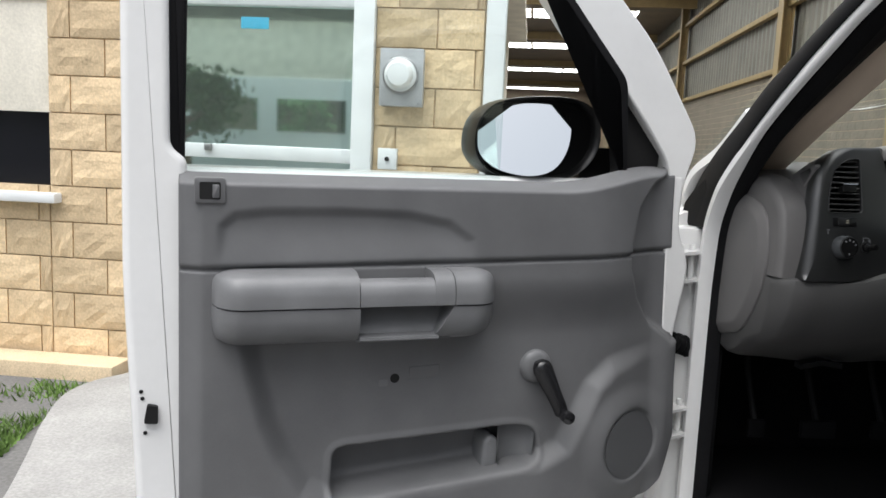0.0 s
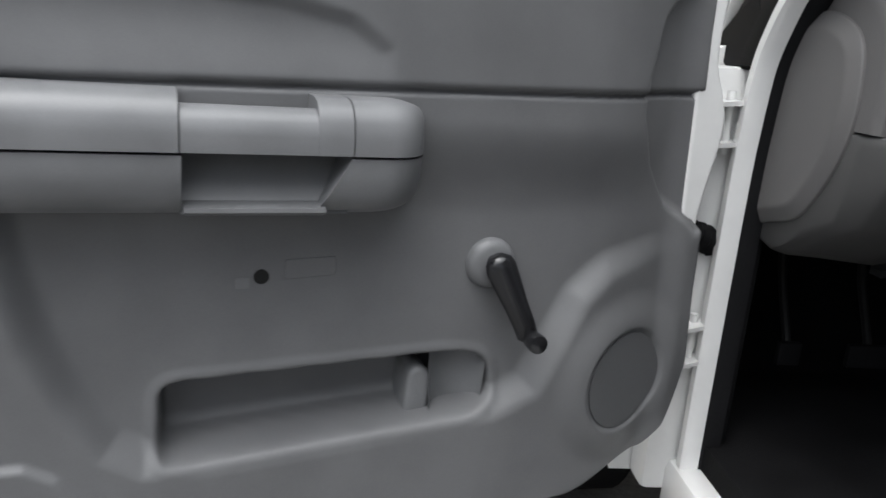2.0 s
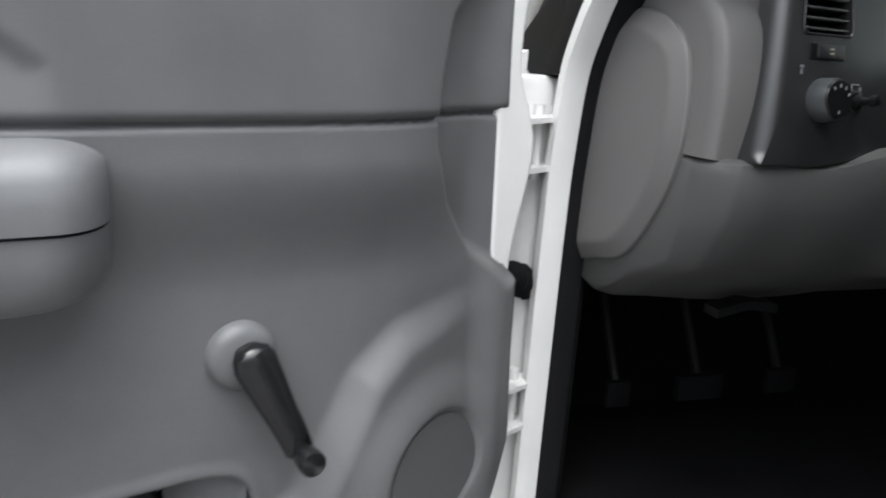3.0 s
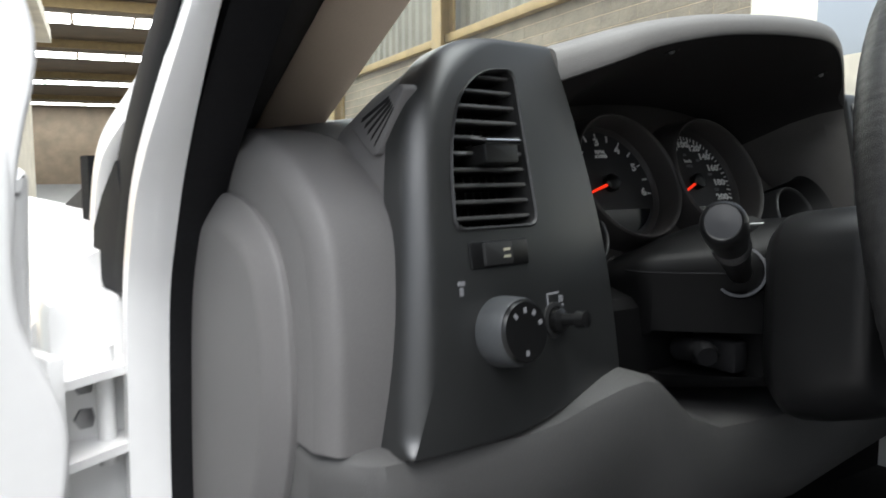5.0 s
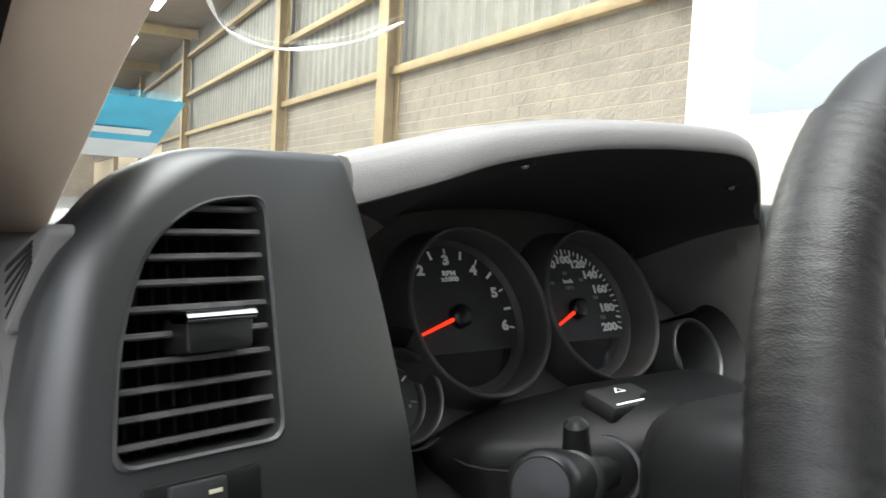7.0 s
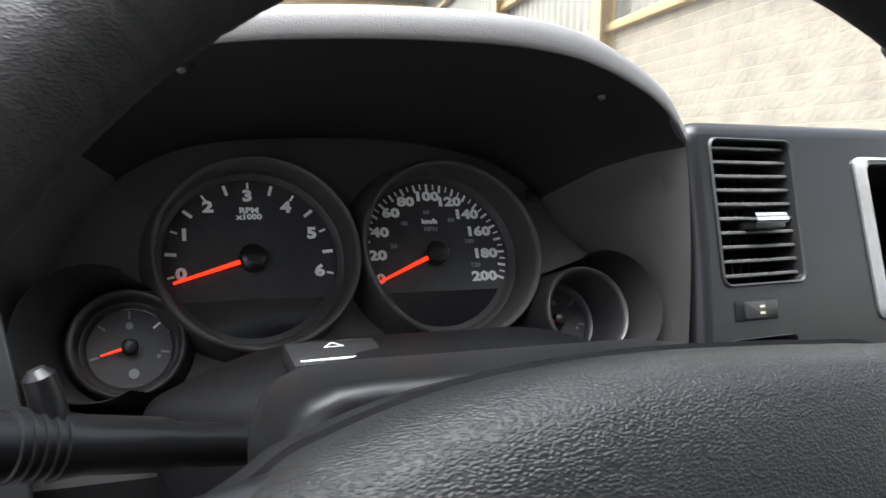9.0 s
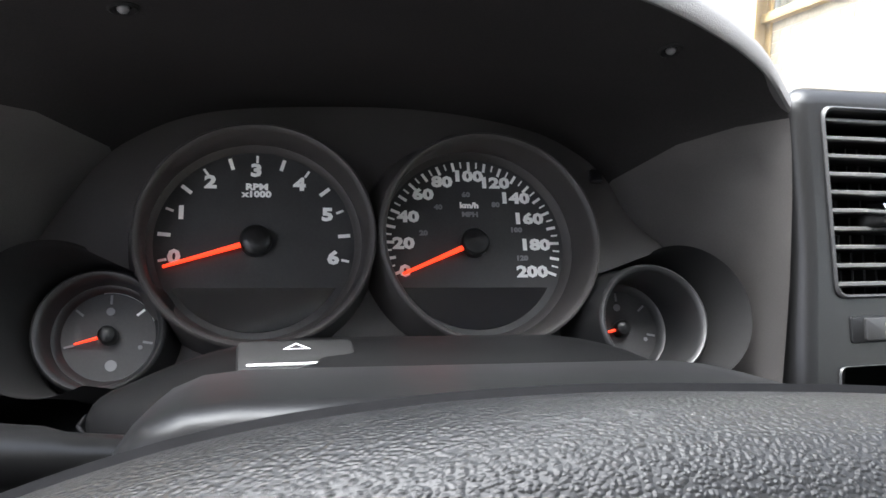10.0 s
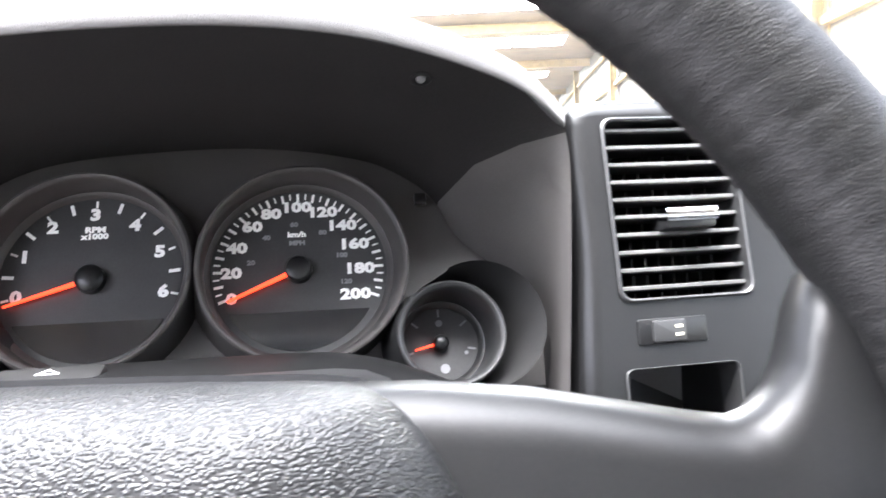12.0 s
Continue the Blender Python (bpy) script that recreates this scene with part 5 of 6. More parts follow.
arc = [(1.2, 1.36), (0.99, 1.335), (0.953, 1.310), (0.905, 1.282), (0.867, 1.238), (0.853, 1.16), (0.857, 1.11), (0.885, 1.045), (0.93, 0.985), (0.985, 0.95), (1.2, 0.93)]
corner = [(-0.1, 0.717), (0.12, 0.717), (0.155, 0.697), (0.185, 0.655), (0.22, 0.60), (0.26, 0.5), (-0.1, 0.5)]


def trim_relief(u, z):
    o = 0.034 - 0.022 * smoothstep(0.03, -0.012, u) - 0.068 * smoothstep(0.72, 1.02, u) ** 1.3
    o += 0.016 * smoothstep(0.93, 0.985, u)
    o -= 0.028 * smoothstep(-0.003, 0.042, inside(dish, u, z)) * smoothstep(1.10, 0.98, z) * smoothstep(1.0, 0.75, u)
    o += 0.004 * smoothstep(1.1195, 1.1295, z - 0.0205 * u) - 0.009 * smoothstep(-0.003, 0.018, inside(pill, u, z)) * smoothstep(1.12, 1.20, z)
    o -= 0.030 * smoothstep(-0.002, 0.016, inside(arc, u, z))
    o += 0.008 * smoothstep(0.0, 0.010, inside(corner, u, z))
    seam = 1.1195 + 0.0205 * u
    o -= 0.009 * np.exp(-((z - seam) / 0.0026) ** 2)
    p = inside(pocket, u, z)
    o += 0.003 * smoothstep(-0.016, -0.004, p)
    o -= 0.070 * smoothstep(0.0, 0.011, p)
    r = np.hypot((u - 0.884) / 0.073, (z - 0.737) / 0.076)
    o += 0.010 * smoothstep(1.8, 1.05, r) - 0.005 * smoothstep(1.04, 0.97, r)
    top = 1.276 + 0.036 * smoothstep(0.68, 0.93, u)
    o -= 0.05 * smoothstep(top - 0.016, top + 0.012, z)
    return o


def trim_panel():
    nu, nz = 300, 220
    k = np.linspace(0, 1, nu)[None, :].repeat(nz, 0)
    s = np.linspace(0, 1, nz)[:, None].repeat(nu, 1)
    u = -0.012 + k * 1.010
    top = 1.280 + 0.036 * smoothstep(0.68, 0.93, u)
    bot = 0.572 + 0.036 * smoothstep(0.78, 0.94, u) + 0.035 * smoothstep(0.93, 0.98, u) + 0.10 * smoothstep(0.962, 1.0, u) ** 1.5
    z = bot + (top - bot) * s
    u = -0.012 + k * (0.012 + np.interp(z, [0.60, 0.76, 0.86, 1.03, 1.135, 1.22, 1.32], [1.010, 1.010, 1.003, 0.999, 0.988, 0.983, 0.981]))
    v = -trim_relief(u, z)
    rim = np.minimum(np.minimum(k, 1 - k) * nu, s * nz)
    v = np.where(rim < 0.5, 0.065, v)
    me = bpy.data.meshes.new("door_trim")
    verts = np.stack([u, v, z], -1).reshape(-1, 3)
    idx = np.arange(nu * nz).reshape(nz, nu)
    quads = np.stack([idx[:-1, :-1], idx[:-1, 1:], idx[1:, 1:], idx[1:, :-1]], -1).reshape(-1, 4)
    me.from_pydata(verts.tolist(), [], quads.tolist())
    for p in me.polygons:
        p.use_smooth = True
    me.materials.append(GREY)
    ob = new("door_trim", me)
    ob.parent = door
    return tagged(ob, "moulded grey plastic door trim")


trim = trim_panel()


def relief_at(u, z):
    return float(trim_relief(np.array([[u]]), np.array([[z]]))[0, 0])


# armrest: three upper segments, lower shell, pull cup
UPPER = [(0.01, 1.122), (0.066, 1.1215), (0.082, 1.1185), (0.093, 1.111), (0.100, 1.099), (0.103, 1.083), (0.103, 1.0655), (0.01, 1.0655)]
BAR = [(0.068, 1.106), (0.073, 1.110), (0.082, 1.110), (0.092, 1.105), (0.099, 1.097), (0.102, 1.083), (0.102, 1.0655), (0.070, 1.0655)]
LOWER = [(0.01, 1.0625), (0.100, 1.0625), (0.1005, 1.045), (0.096, 1.024), (0.085, 1.008), (0.066, 0.999), (0.04, 0.994), (0.01, 0.992)]


def arm_piece(section, u0, u1, end0, end1, slant=0.0, label=""):
    rows = []
    for k in range(25):
        u = u0 + (u1 - u0) * k / 24
        f = 1.0
        for d, on in ((u - u0, end0), (u1 - u, end1)):
            if on and d < 0.055:
                f *= math.sqrt(max(0.0, 1 - (1 - d / 0.055) ** 2.4))
        rows.append([(u + slant * (1.0625 - z) * (1 - k / 24), -(0.01 + (o - 0.01) * (0.12 + 0.88 * f)), 1.064 + (z - 1.064) * (0.62 + 0.38 * f)) for o, z in section])
    return part("armrest_piece", ringed(rows), GREY_SMOOTH, armrest, label, angle=50)


armrest = part("armrest", boxed(0.045, 0.525, -0.03, 0.0, 1.0, 1.115), GREY_SMOOTH, door, "grey padded armrest with a pull cup")
arm_piece(UPPER, 0.039, 0.2775, True, False)
arm_piece(BAR, 0.279, 0.412, False, False)
arm_piece(UPPER, 0.412, 0.4475, False, False)
arm_piece(UPPER, 0.449, 0.543, False, True)
arm_piece(LOWER, 0.039, 0.280, True, False)
arm_piece(LOWER, 0.447, 0.543, False, True, slant=-0.55)
part("cup_back", slab([(0.279, 1.0645), (0.279, 1.000), (0.45, 1.000), (0.45, 1.0645)], lambda u, z, o: Vector((u, -o - 0.55 * (1.03 - z), z)), -0.02, 0, back=0.060), GREY_SMOOTH, armrest, "worn pull cup back")
part("cup_floor", ringed([[(u, -o, z) for o, z in ((0.04, 0.998), (0.080, 0.999), (0.0905, 1.004), (0.0900, 1.0085), (0.083, 1.011), (0.04, 1.016))] for u in (0.282, 0.424)]), GREY_SMOOTH, armrest)
part("slot_floor", slab([(0.279, 1.09), (0.279, 1.068), (0.412, 1.068), (0.412, 1.09)], door_plane, -0.01, 0, back=0.075), GREY_SMOOTH, armrest)

# lock knob plate, hole, crank, speaker, cup holder
lp = relief_at(0.039, 1.24)
plate_l = part("lock_plate", slab(corners([(0.014, 1.231), (0.063, 1.231), (0.063, 1.273), (0.014, 1.273)], 0.006), door_plane, -0.01, 0.002, 2, back=lp + 0.004), GREY, door, "grey lock knob surround")
part("lock_recess", slab(corners([(0.022, 1.238), (0.055, 1.238), (0.055, 1.266), (0.022, 1.266)], 0.003), door_plane, -0.01, 0, back=lp + 0.0046), BLACK_MATT, plate_l, "dark lock recess")
part("lock_knob", slab(corners([(0.042, 1.240), (0.053, 1.240), (0.053, 1.262), (0.042, 1.262)], 0.002), door_plane, -0.01, 0.002, 2, back=lp + 0.008), GREY, plate_l, "lock knob")
ho = relief_at(0.370, 0.909)
part("screw_hole", lathe([(0.0088, -0.004), (0.0088, 0.0008), (0.0004, 0.0006)], Matrix.Translation((0.370, -ho, 0.9090)) @ pose(0, 0, 0, 90), 20), BLACK_MATT, door, "open black hole in the trim")
part("hole_scar", slab(corners([(0.340, 0.895), (0.357, 0.895), (0.357, 0.908), (0.340, 0.908)], 0.003), door_plane, -0.0, 0.0004, 1, back=ho + 0.0008), GREY_SMOOTH, door, "pale scuff")
part("trim_patch", slab(corners([(0.397, 0.905), (0.457, 0.909), (0.457, 0.932), (0.397, 0.929)], 0.003), door_plane, -0.0, 0.0006, 1, back=ho + 0.0012), GREY, door, "faint rectangular patch")
CU, CZ = 0.006, -0.011
co = relief_at(0.661, 0.918)
crank = part("window_crank", lathe([(0.034, -0.01), (0.033, 0.004), (0.028, 0.011), (0.020, 0.014), (0.0005, 0.0145)], Matrix.Translation((0.650 + CU, -co, 0.930 + CZ)) @ pose(0, 0, 0, 90), 36), GREY_SMOOTH, door, "manual window crank")
rows = []
for u, z, w, o in ((0.648, 0.944, 0.008, 0.022), (0.652, 0.938, 0.015, 0.026), (0.656, 0.929, 0.0175, 0.028), (0.664, 0.910, 0.016, 0.034), (0.675, 0.884, 0.0135, 0.042), (0.686, 0.860, 0.0125, 0.047), (0.692, 0.845, 0.012, 0.048), (0.696, 0.838, 0.007, 0.046)):
    rows.append([(u + CU + 1.10 * a * w, -(co + o + b * 0.008), z + CZ + 0.46 * a * w) for a, b in ((-1, -0.5), (-0.8, 0.5), (-0.3, 1), (0.3, 1), (0.8, 0.5), (1, -0.5), (0.5, -1), (-0.5, -1))])
part("crank_arm", ringed(rows), GLOSS_BLACK, crank, "black crank arm", angle=60)
part("crank_spindle", tubed([(0.655 + CU, -co - 0.01, 0.929 + CZ), (0.655 + CU, -co - 0.028, 0.929 + CZ)], 0.012, 16), BLACK, crank)
part("crank_knob", lathe([(0.0085, 0.0), (0.0115, 0.006), (0.0128, 0.022), (0.012, 0.027), (0.0005, 0.029)], Matrix.Translation((0.692 + CU, -co - 0.050, 0.8445 + CZ)) @ pose(0, 0, 0, 90), 24), GLOSS_BLACK, crank, "round black crank knob")
grille = [(0.884 + 0.0690 * math.cos(t), 0.737 + 0.0715 * math.sin(t)) for t in (2 * math.pi * k / 48 for k in range(48))]
part("speaker_grille", slab(grille, lambda a, b, o: Vector((a, -(o + relief_at(a, b) + 0.001), b)), 0.004, 0, back=0.0015), SPEAKER, door, "grey perforated speaker grille")
part("cup_holder", slab(corners([(0.556, 0.697), (0.590, 0.697), (0.596, 0.765), (0.574, 0.779), (0.561, 0.767)], 0.014), door_plane, 0.06, 0.008, 4, back=-0.004), GREY_SMOOTH, door, "moulded cup holder divider", angle=60)
rows = []
for z, r in ((0.712, 0.034), (0.735, 0.036), (0.760, 0.038), (0.785, 0.039), (0.802, 0.0395)):
    rows.append([(0.625 + r * math.cos(t), -0.006 + r * 0.9 * math.sin(t), z + 0.006 * math.cos(t)) for t in (math.pi * k / 14 for k in range(15))])
part("cup_ring", rings(bmesh.new(), rows, close=False), GREY_SMOOTH, door, "round cup holder wall")

# window frame, glass, sail and mirror
frame_front = corners([(0.560, 1.80), (0.64, 1.82), (0.813, 1.642), (0.899, 1.561), (1.024, 1.373), (1.007, 1.29), (1.0015, 1.225), (0.970, 1.225), (0.967, 1.310), (0.828, 1.476), (0.691, 1.627)], [0.02, 0.02, 0.1, 0.1, 0.06, 0.06, 0.002, 0.002, 0.06, 0.1, 0.1])
part("window_frame", slab(frame_front, lambda u, z, out: Vector((u, -out + 0.0178 * float(smoothstep(1.40, 1.27, z)), z)), 0.13, 0.005, 3, back=-0.0262, flat_rim=0.0), WHITE_PAINT, door, "white sloping window frame", even=True)
part("window_frame_top", slab([(-0.09, 1.95), (-0.09, 1.88), (0.40, 1.86), (0.59, 1.77), (0.65, 1.82), (0.45, 1.94)], door_plane, 0.13, 0.010, 3, back=-0.03), WHITE_PAINT, door, "white window frame top")
part("window_seal", slab(corners([(0.56, 1.765), (0.58, 1.78), (0.70, 1.64), (0.84, 1.485), (0.855, 1.28), (0.838, 1.28), (0.816, 1.476), (0.680, 1.628)], [0.005, 0.01, 0.1, 0.02, 0.005, 0.005, 0.02, 0.1]), door_plane, 0.045, 0.006, 2, back=-0.022), RUBBER, door, "black window channel")
part("window_seal", slab(corners([(-0.030, 1.92), (-0.030, 1.26), (0.000, 1.26), (0.010, 1.92)], 0.006), door_plane, 0.10, 0.006, 2, back=-0.020), RUBBER, door, "black window channel")
part("sail_panel", slab([(0.838, 1.46), (0.855, 1.27), (0.940, 1.27), (0.945, 1.350), (0.86, 1.455)], door_plane, 0.09, 0.004, 2, back=-0.052), BLACK_MATT, door, "black quarter panel behind the mirror")
part("sail_bar", slab(corners([(0.812, 1.46), (0.838, 1.27), (0.858, 1.27), (0.842, 1.46)], 0.004), door_plane, 0.06, 0.004, 2, back=-0.03), BLACK, door, "black divider bar")
part("window_glass", boxed(-0.01, 0.60, 0.088, 0.092, 1.24, 1.90), GLASS, door, "clear door glass").visible_shadow = False
mx = [(0.549, 1.352), (0.560, 1.400), (0.600, 1.434), (0.686, 1.449), (0.780, 1.447), (0.828, 1.415), (0.832, 1.345), (0.780, 1.289), (0.684, 1.275), (0.597, 1.286), (0.559, 1.316)]
mirror_loops = []
mpts = rounded(mx, 56)
mc = (sum(p[0] for p in mpts) / 56, sum(p[1] for p in mpts) / 56)
for k, o in ((0.90, -0.128), (0.955, -0.110), (0.985, -0.108), (1.0, -0.118), (1.0, -0.16), (0.95, -0.20), (0.8, -0.235), (0.5, -0.255), (0.05, -0.262)):
    mirror_loops.append([(mc[0] + (a - mc[0]) * k, -o, mc[1] + (b - mc[1]) * k) for a, b in mpts])
mirror = part("door_mirror", ringed(mirror_loops), BLACK, door, "black folded door mirror", angle=60)
gpts = rounded([(0.562, 1.352), (0.572, 1.393), (0.612, 1.424), (0.680, 1.434), (0.735, 1.428), (0.754, 1.400), (0.744, 1.345), (0.712, 1.302), (0.662, 1.287), (0.602, 1.297), (0.569, 1.322)], 60)
part("mirror_glass", slab(gpts, lambda a, b, o: Vector((a, -o + 0.29 * (b - 1.36) - 0.22 * (a - 0.67), b)), 0.121, 0, back=-0.101), MIRROR, mirror, "bright mirror glass")
part("mirror_arm", ringed([[(u, 0.13 + dv, z) for dv, z in ((0, 1.27), (0.06, 1.27), (0.06, 1.35), (0, 1.35))] for u in (0.80, 0.92)]), BLACK, mirror)

# hinges and door check
for z, s in ((1.10, 1), (0.74, 1)):
    rows = [[(1.028, 0.075, z - 0.04), (1.125, 0.085, z - 0.034), (1.128, 0.13, z - 0.034), (1.03, 0.13, z - 0.04)], [(1.028, 0.075, z - 0.033), (1.125, 0.085, z - 0.027), (1.128, 0.13, z - 0.027), (1.03, 0.13, z - 0.033)]]
    hinge = part("hinge", ringed(rows), WHITE_PAINT, door, "white painted door hinge")
    part("hinge_leaf", ringed([[(p[0], p[1], p[2] + 0.062) for p in row] for row in rows]), WHITE_PAINT, hinge)
    part("hinge_plate", boxed(1.106, 1.122, 0.078, 0.135, z - 0.038, z + 0.034, bevel=0.003), WHITE_PAINT, hinge)
    part("hinge_base", boxed(1.028, 1.040, 0.07, 0.14, z - 0.055, z + 0.05, bevel=0.003), WHITE_PAINT, hinge)
    part("hinge_pin", tubed([(1.085, 0.105, z - 0.05), (1.085, 0.105, z + 0.046)], 0.007, 12), WHITE_PAINT, hinge)
    for dz in (-0.014, 0.014):
        part("hinge_bolt", lathe([(0.009, 0), (0.009, 0.006), (0.001, 0.007)], Matrix.Translation((1.075, 0.125, z + dz)) @ pose(0, 0, 0, 90), 6), METAL, hinge)
part("door_check_boot", tubed(smooth_line([(1.04, 0.10, 0.925), (1.075, 0.11, 0.915), (1.10, 0.12, 0.905), (1.115, 0.125, 0.89)], 12), [0.020, 0.024, 0.019, 0.024, 0.019, 0.024, 0.019, 0.024, 0.019, 0.023, 0.018, 0.016], 14), RUBBER, door, "black ribbed wiring boot")

# ---- cab shell ----
def ribbon(name, pts, w, d, mat, parent, label="", n=40, side=Vector((1, 0, 0)), r=0.35, taper=0.0):
    """A band along pts, w wide across the path and d deep along side, with eased edges."""
    p = smooth_line(pts, n)
    rows = []
    for i, c in enumerate(p):
        t = (p[min(i + 1, n - 1)] - p[max(i - 1, 0)]).normalized()
        across = t.cross(side).normalized()
        e = d * (1 - taper * float(smoothstep(1.25, 1.42, c.z)))
        rows.append([c + across * w * a + side * e * b for a, b in ((-0.5, -0.5 + r), (-0.5 + r * 0.5, -0.5), (0.5 - r * 0.5, -0.5), (0.5, -0.5 + r), (0.5, 0.5), (-0.5, 0.5))])
    return part(name, ringed(rows), mat, parent, label, angle=50)


edge_line = [(0.105, 0.48), (0.105, 0.75), (0.103, 1.00), (0.097, 1.10), (0.085, 1.185), (0.060, 1.240), (0.024, 1.290), (-0.045, 1.352), (-0.115, 1.407), (-0.213, 1.470), (-0.317, 1.533), (-0.413, 1.587), (-0.62, 1.675), (-1.0, 1.72), (-1.55, 1.72), (-1.72, 1.62), (-1.74, 1.2), (-1.70, 0.6), (-1.55, 0.48)]


def lean(z):
    """The cab narrows a little above the waist line."""
    return 0.05 * max(0.0, z - 1.45)


def opening(dx, dy, n=None):
    return [(dx + lean(z), y + (dy if y > -1.5 else -dy), z) for y, z in edge_line[:n]]


flange = ribbon("door_opening", opening(-0.480, 0.0), 0.024, 0.030, WHITE_PAINT, truck, "white painted door opening flange", 110, taper=0.6)
ribbon("weatherstrip", opening(-0.4510, -0.004), 0.026, 0.032, RUBBER, flange, "black rubber door seal", 110, r=0.45)
ribbon("inner_seal", opening(-0.436, 0.002, 14), 0.014, 0.010, RUBBER, flange, "black inner seal lip", 80, r=0.45)
outer_line = [(0.262, 1.215), (0.20, 1.285), (0.11, 1.354), (-0.014, 1.428), (-0.099, 1.483), (-0.177, 1.524), (-0.315, 1.596), (-0.52, 1.690)]
inner_line = [(0.092, 1.190), (0.066, 1.245), (0.030, 1.295), (-0.045, 1.359), (-0.115, 1.414), (-0.213, 1.477), (-0.317, 1.540), (-0.55, 1.660)]
o_pts = smooth_line([(-0.472 + lean(z), y, z) for y, z in outer_line], 40)
i_pts = smooth_line([(-0.489 + lean(z), y, z) for y, z in inner_line], 40)
part("pillar_seal", ringed([[a, a + Vector((0.012, 0.006, 0.006)), b + Vector((0.03, 0, 0)), b, b.lerp(a, 0.15) + Vector((-0.006, 0, 0)), b.lerp(a, 0.55) + Vector((-0.008, 0, 0)), b.lerp(a, 0.92) + Vector((-0.004, 0, 0))] for a, b in zip(o_pts, i_pts)]), RUBBER, flange, "black rubber pillar cover", angle=60, even=True)
ribbon("outer_pillar", [(-0.468, y + 0.018, z + 0.016) for y, z in outer_line[:2]] + [(-0.452, y + 0.006, z + 0.004) for y, z in outer_line[2:4]], 0.03, 0.03, WHITE_PAINT, flange, "white outer windscreen pillar", 40)
rows, cover = [], []
flange_pts = smooth_line([(-0.438 + lean(z), y, z) for y, z in edge_line[4:13]], 200)
for k in range(25):
    d = k * 0.028
    c = Vector((0.10 * max(0.0, d - 0.2) ** 1.3, 0.125 - d, 1.295 + 0.545 * d))
    rows.append([c + Vector(q) for q in ((-0.3305, 0.014, 0.010), (-0.3290, 0.004, 0.003), (-0.3315, 0.0, 0.0), (-0.338, 0.0005, 0.001), (-0.352, 0.006, 0.008), (-0.3655, 0.016, 0.015), (-0.3715, 0.024, 0.021), (-0.3735, 0.034, 0.030), (-0.372, 0.055, 0.045), (-0.335, 0.055, 0.045))])
    a = c + Vector((-0.366, 0.028, 0.024))
    b = min(flange_pts, key=lambda p: abs((p.y - p.z) - (a.y - 0.03 - a.z)))
    cover.append([a, a.lerp(b, 0.4) + Vector((0, -0.004, -0.004)), a.lerp(b, 0.8), b, b + Vector((0, 0.03, 0.03)), a + Vector((0, 0.03, 0.03))])
part("pillar_trim", ringed(rows), BEIGE, truck, "beige windscreen pillar trim", angle=60)
part("pillar_cover", ringed(cover), RUBBER, truck, "black inner pillar seal", angle=60)
part("hinge_pillar", boxed(-0.545, -0.455, 0.130, 0.20, 0.45, 1.182, bevel=0.012), WHITE_PAINT, truck, "white hinge pillar")
# added dark block in place of the shadow inside the fender gap
part("cowl_seal", ringed([[(x, y, z) for y, z in ((0.105, 1.185), (0.19, 1.182), (0.235, 1.205), (0.225, 1.232), (0.18, 1.262), (0.12, 1.290), (0.095, 1.25))] for x in (-0.4905, -0.488, -0.466)]), RUBBER, truck, "black block for the shade in the gap over the hinge pillar")
part("sill", boxed(-0.505, -0.42, -1.75, 0.15, 0.40, 0.515, bevel=0.02), WHITE_PAINT, truck, "white door sill")
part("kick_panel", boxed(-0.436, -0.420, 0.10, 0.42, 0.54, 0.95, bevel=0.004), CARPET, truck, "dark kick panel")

# windscreen: clear glass with sticker and marker line
def screen(x, s, out=0.0):
    y, z = 0.50 - 0.92 * s, 1.27 + 0.43 * s
    return Vector((x, y + 0.03 * (1 - ((x - 0.43) / 0.85) ** 2), z)) + Vector((0, 0.42, 0.9)) * out


rows = [[screen(-0.42 + 1.70 * k / 16, s, o) for k in range(17)] for o in (0.0,) for s in (0, 0.25, 0.5, 0.75, 1.0)]
glass = part("windscreen", rings(bmesh.new(), rows, close=False), SCREEN, truck, "clear raked windscreen")
st = [[screen(x, s, -0.003) for x in (-0.300, -0.255, -0.21)] for s in (0.255, 0.285, 0.325, 0.355)]
sticker = part("windscreen_sticker", rings(bmesh.new(), st[:2], close=False), STICKER_WHITE, glass, "blue and white windscreen sticker")
part("sticker_band", rings(bmesh.new(), st[1:], close=False), STICKER_BLUE, sticker, "cyan band")
part("sticker_print", rings(bmesh.new(), [[screen(x, s, -0.0042) for x in (-0.285, -0.25, -0.222)] for s in (0.298, 0.308)], close=False), STICKER_WHITE, sticker)
mk = smooth_line([screen(-0.245, 0.49, -0.003), screen(-0.215, 0.455, -0.003), screen(-0.17, 0.445, -0.003), screen(-0.12, 0.47, -0.003), screen(-0.095, 0.505, -0.003)], 24)
part("marker_line", tubed(mk, [0.0012 + 0.0006 * math.sin(k) for k in range(24)], 6), MARKER, glass, "white marker stroke on the glass")
part("cowl", ringed([[(x, y, z) for y, z in ((0.42, 1.30), (0.52, 1.27), (0.72, 1.235), (0.72, 1.20), (0.42, 1.22))] for x in (-0.443, 0.4, 1.303)]), BLACK_MATT, truck, "dark cowl grille")

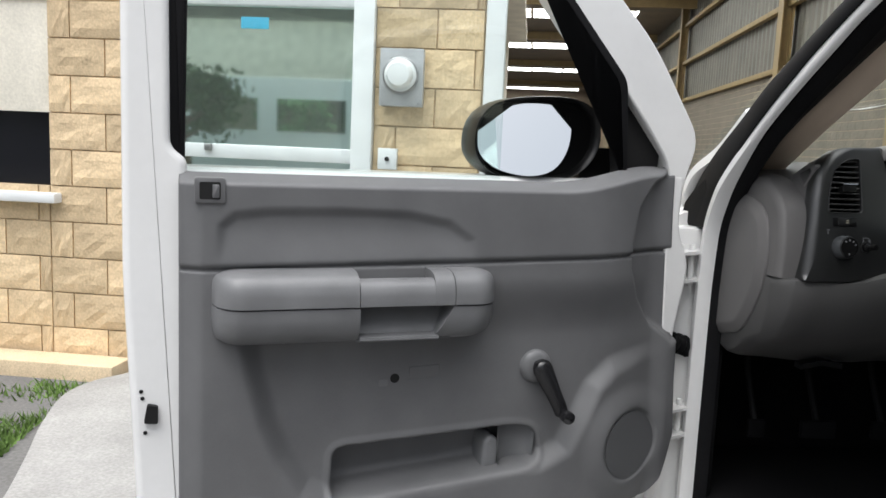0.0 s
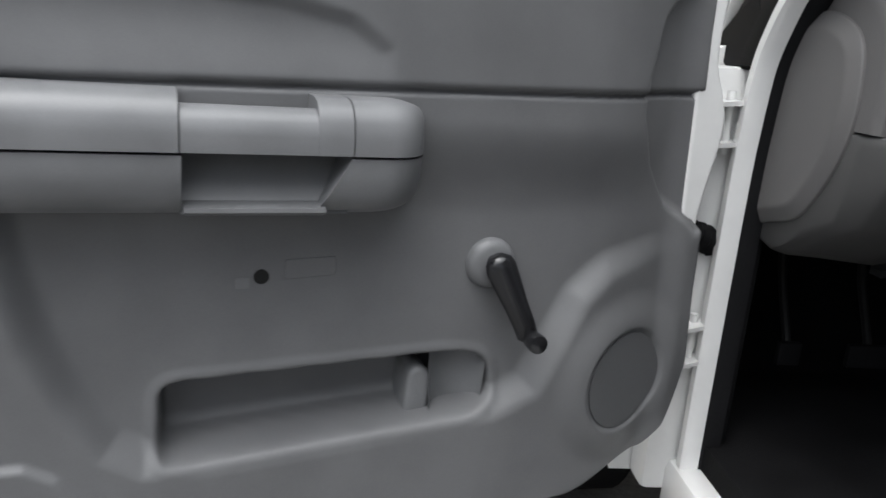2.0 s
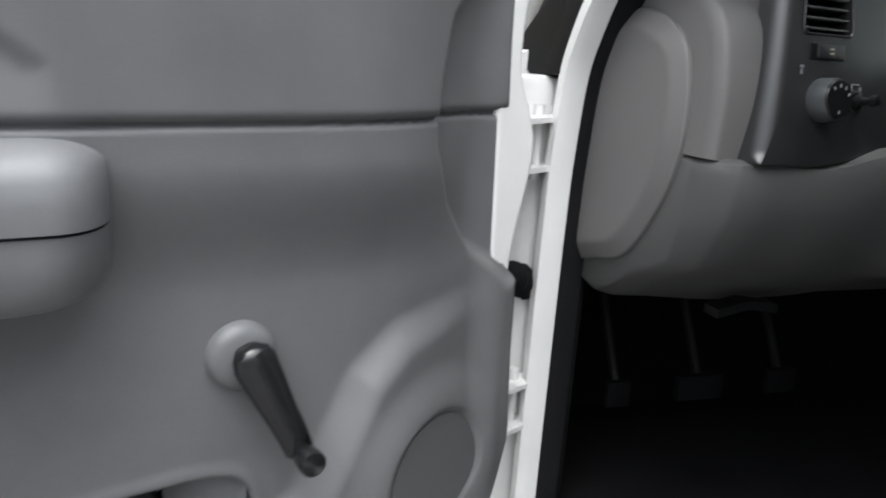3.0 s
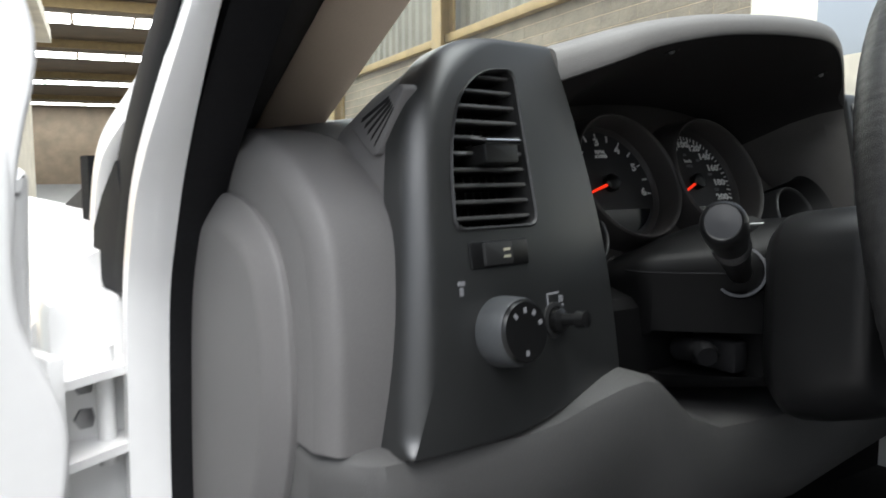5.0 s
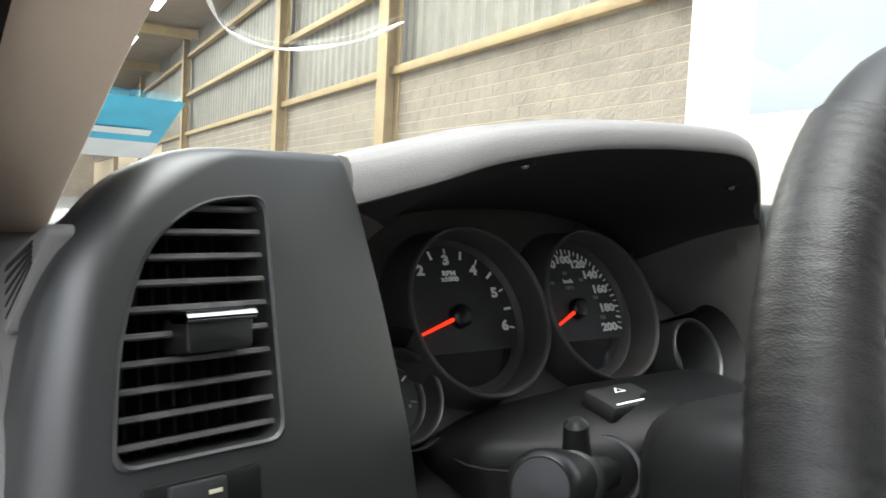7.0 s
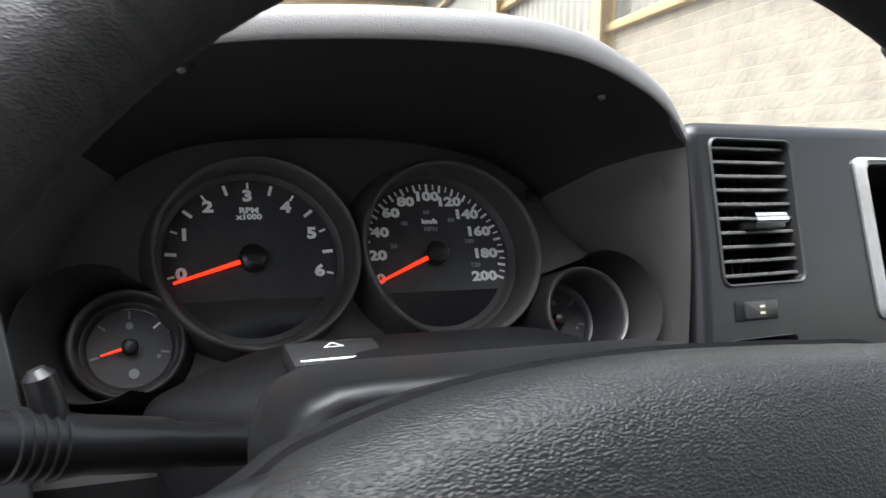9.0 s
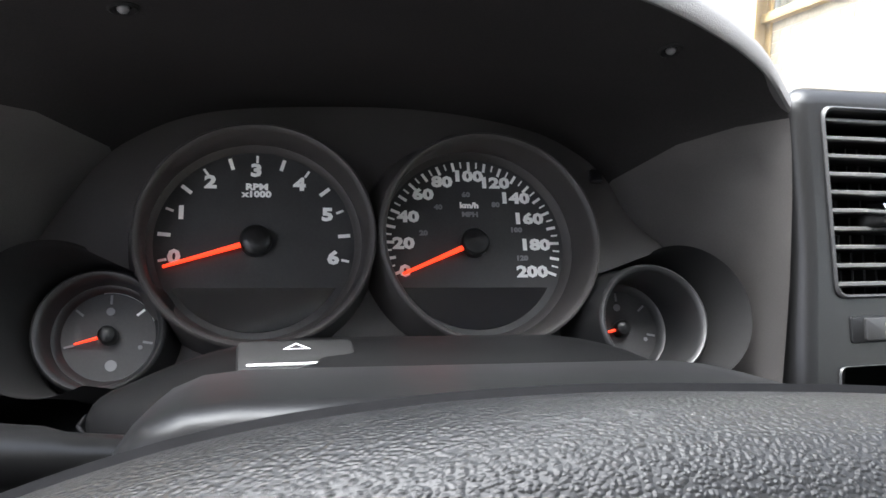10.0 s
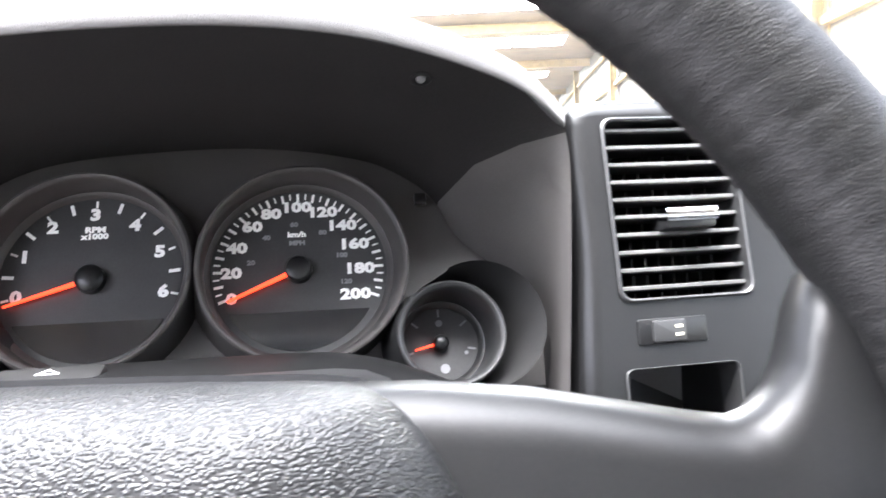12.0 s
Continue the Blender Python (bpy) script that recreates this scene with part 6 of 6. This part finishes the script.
# cab interior and body
roof = part("cab_roof", ringed([[(-0.47 + 0.03 * k, y, z) for k in (0,)] + [(x, y, z + 0.035 * math.sin(math.pi * (x + 0.47) / 1.8)) for x in (-0.44, 0.0, 0.43, 0.86, 1.30)] + [(1.33, y, z)] + [(x, y, z - 0.05) for x in (1.30, 0.43, -0.44)] for y, z in ((-0.42, 1.70), (-0.55, 1.745), (-1.1, 1.765), (-1.72, 1.74))]), WHITE_PAINT, truck, "white cab roof")
part("headliner", boxed(-0.42, 1.28, -1.70, -0.47, 1.665, 1.685), HEADLINER, roof, "beige headliner")
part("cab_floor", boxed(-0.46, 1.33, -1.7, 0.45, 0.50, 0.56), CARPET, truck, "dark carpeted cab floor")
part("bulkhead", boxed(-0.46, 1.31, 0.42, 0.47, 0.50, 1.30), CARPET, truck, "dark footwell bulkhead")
part("cab_back", boxed(-0.48, 1.33, -1.78, -1.72, 0.50, 1.28), WHITE_PAINT, truck, "white cab rear panel")
part("back_glass", boxed(-0.42, 1.28, -1.755, -1.75, 1.28, 1.70), GLASS, truck, "clear rear window").visible_shadow = False
pdoor = part("passenger_door", boxed(1.33, 1.42, -1.72, 0.30, 0.50, 1.28, bevel=0.01), WHITE_PAINT, truck, "closed white passenger door")
part("inner_trim", boxed(1.29, 1.33, -1.65, 0.25, 0.56, 1.27, bevel=0.012), GREY, pdoor, "grey passenger door trim")
part("side_glass", boxed(1.36, 1.365, -1.65, -0.35, 1.28, 1.68), GLASS, pdoor, "clear side glass").visible_shadow = False
seat = part("bench_seat", boxed(-0.36, 1.24, -1.05, -0.46, 0.62, 0.86, bevel=0.06, seg=4), SEAT, truck, "grey cloth bench seat")
part("seat_back", boxed(-0.36, 1.24, -1.30, -1.05, 0.80, 1.45, bevel=0.07, seg=4), SEAT, seat, "grey cloth seat back")
for x, w in ((-0.26, 0.022), (-0.10, 0.045), (0.07, 0.03)):
    pedal = part("pedal", boxed(x - w, x + w, 0.225, 0.24, 0.655, 0.70, bevel=0.004), RUBBER, truck, "black rubber pedal pad")
    part("pedal_arm", tubed([(x, 0.24, 0.69), (x, 0.30, 0.80), (x, 0.36, 1.0)], 0.008, 8), BLACK_MATT, pedal)
fender = part("front_fender", ringed([[(x0, y, z) for x0, z in ((-0.58, zl), (-0.60, zl + 0.15), (-0.585, 1.08), (-0.52, 1.20), (-0.44, 1.235), (-0.44, zl))] for y, zl in ((0.20, 0.45), (0.40, 0.50), (0.55, 0.88), (0.95, 1.0), (1.35, 0.88), (1.55, 0.60), (1.95, 0.55))]), WHITE_PAINT, truck, "white front fender", angle=50)
part("front_fender", ringed([[(0.86 - x0, y, z) for x0, z in ((-0.58, zl), (-0.60, zl + 0.15), (-0.585, 1.08), (-0.52, 1.20), (-0.44, 1.235), (-0.44, zl))] for y, zl in ((0.20, 0.45), (0.40, 0.50), (0.55, 0.88), (0.95, 1.0), (1.35, 0.88), (1.55, 0.60), (1.95, 0.55))]), WHITE_PAINT, truck, "white front fender", angle=50)
part("bonnet", ringed([[(x, y, z + 0.05 * math.sin(math.pi * (x + 0.44) / 1.74)) for x in (-0.44, -0.2, 0.1, 0.43, 0.76, 1.06, 1.30)] + [(1.30, y, z - 0.06), (-0.44, y, z - 0.06)] for y, z in ((0.62, 1.225), (1.0, 1.215), (1.5, 1.18), (1.85, 1.12), (1.95, 1.02))]), WHITE_PAINT, truck, "white bonnet")
part("front_panel", boxed(-0.55, 1.41, 1.95, 2.05, 0.45, 1.08, bevel=0.03), WHITE_PAINT, truck, "plain front panel")
part("chassis", box(boxed(-0.05, 0.07, -4.0, 1.9, 0.36, 0.50), 0.79, 0.91, -4.0, 1.9, 0.36, 0.50), RUBBER, truck, "black chassis rails")
bed = part("cargo_bed", boxed(-0.54, 1.40, -4.1, -1.84, 0.75, 0.80), WHITE_PAINT, truck, "white cargo bed")
for x in (-0.54, 1.36):
    part("bed_side", boxed(x, x + 0.04, -4.1, -1.84, 0.55, 1.15, bevel=0.01), WHITE_PAINT, bed)
part("tailgate", boxed(-0.50, 1.36, -4.1, -4.05, 0.80, 1.15, bevel=0.01), WHITE_PAINT, bed)
for x, y in ((-0.45, 0.95), (1.31, 0.95), (-0.45, -3.0), (1.31, -3.0)):
    m = Matrix.Translation((x, y, 0.37)) @ pose(0, 0, 0, 0, 90, 0)
    tyre = part("wheel", lathe([(0.22, -0.11), (0.33, -0.12), (0.365, -0.09), (0.37, 0.0), (0.365, 0.09), (0.33, 0.12), (0.22, 0.11)], m, 40, caps=(False, False)), RUBBER, truck, "road wheel with black tyre")
    part("rim", lathe([(0.22, -0.10), (0.20, -0.05), (0.06, -0.06), (0.06, 0.06), (0.20, 0.05), (0.22, 0.10)], m, 32), METAL, tyre, "steel wheel rim")

# ---- wall blocks ----
def facade_spans(z):
    if z > 2.1:
        return [(-9.0, -1.16)]
    out = [(-3.53, -2.90), (-1.72, -1.16)]
    if z < 0.94:
        out.append((-4.9, -3.53))
    return out


block_wall(facade, lambda z: facade_spans(z) if z < 2.1 else [(-4.6, -1.16)], 0.03, 12, 2.325, (0.40, 0.2), BLOCK, near=300, seed=4)
block_wall(warehouse_wall, lambda z: [(WY, 45.0)], 0.06, 19, WX + 0.005, (0.40, 0.2), BLOCK_GREY, near=300, axis="y", seed=9, rough=0.006)
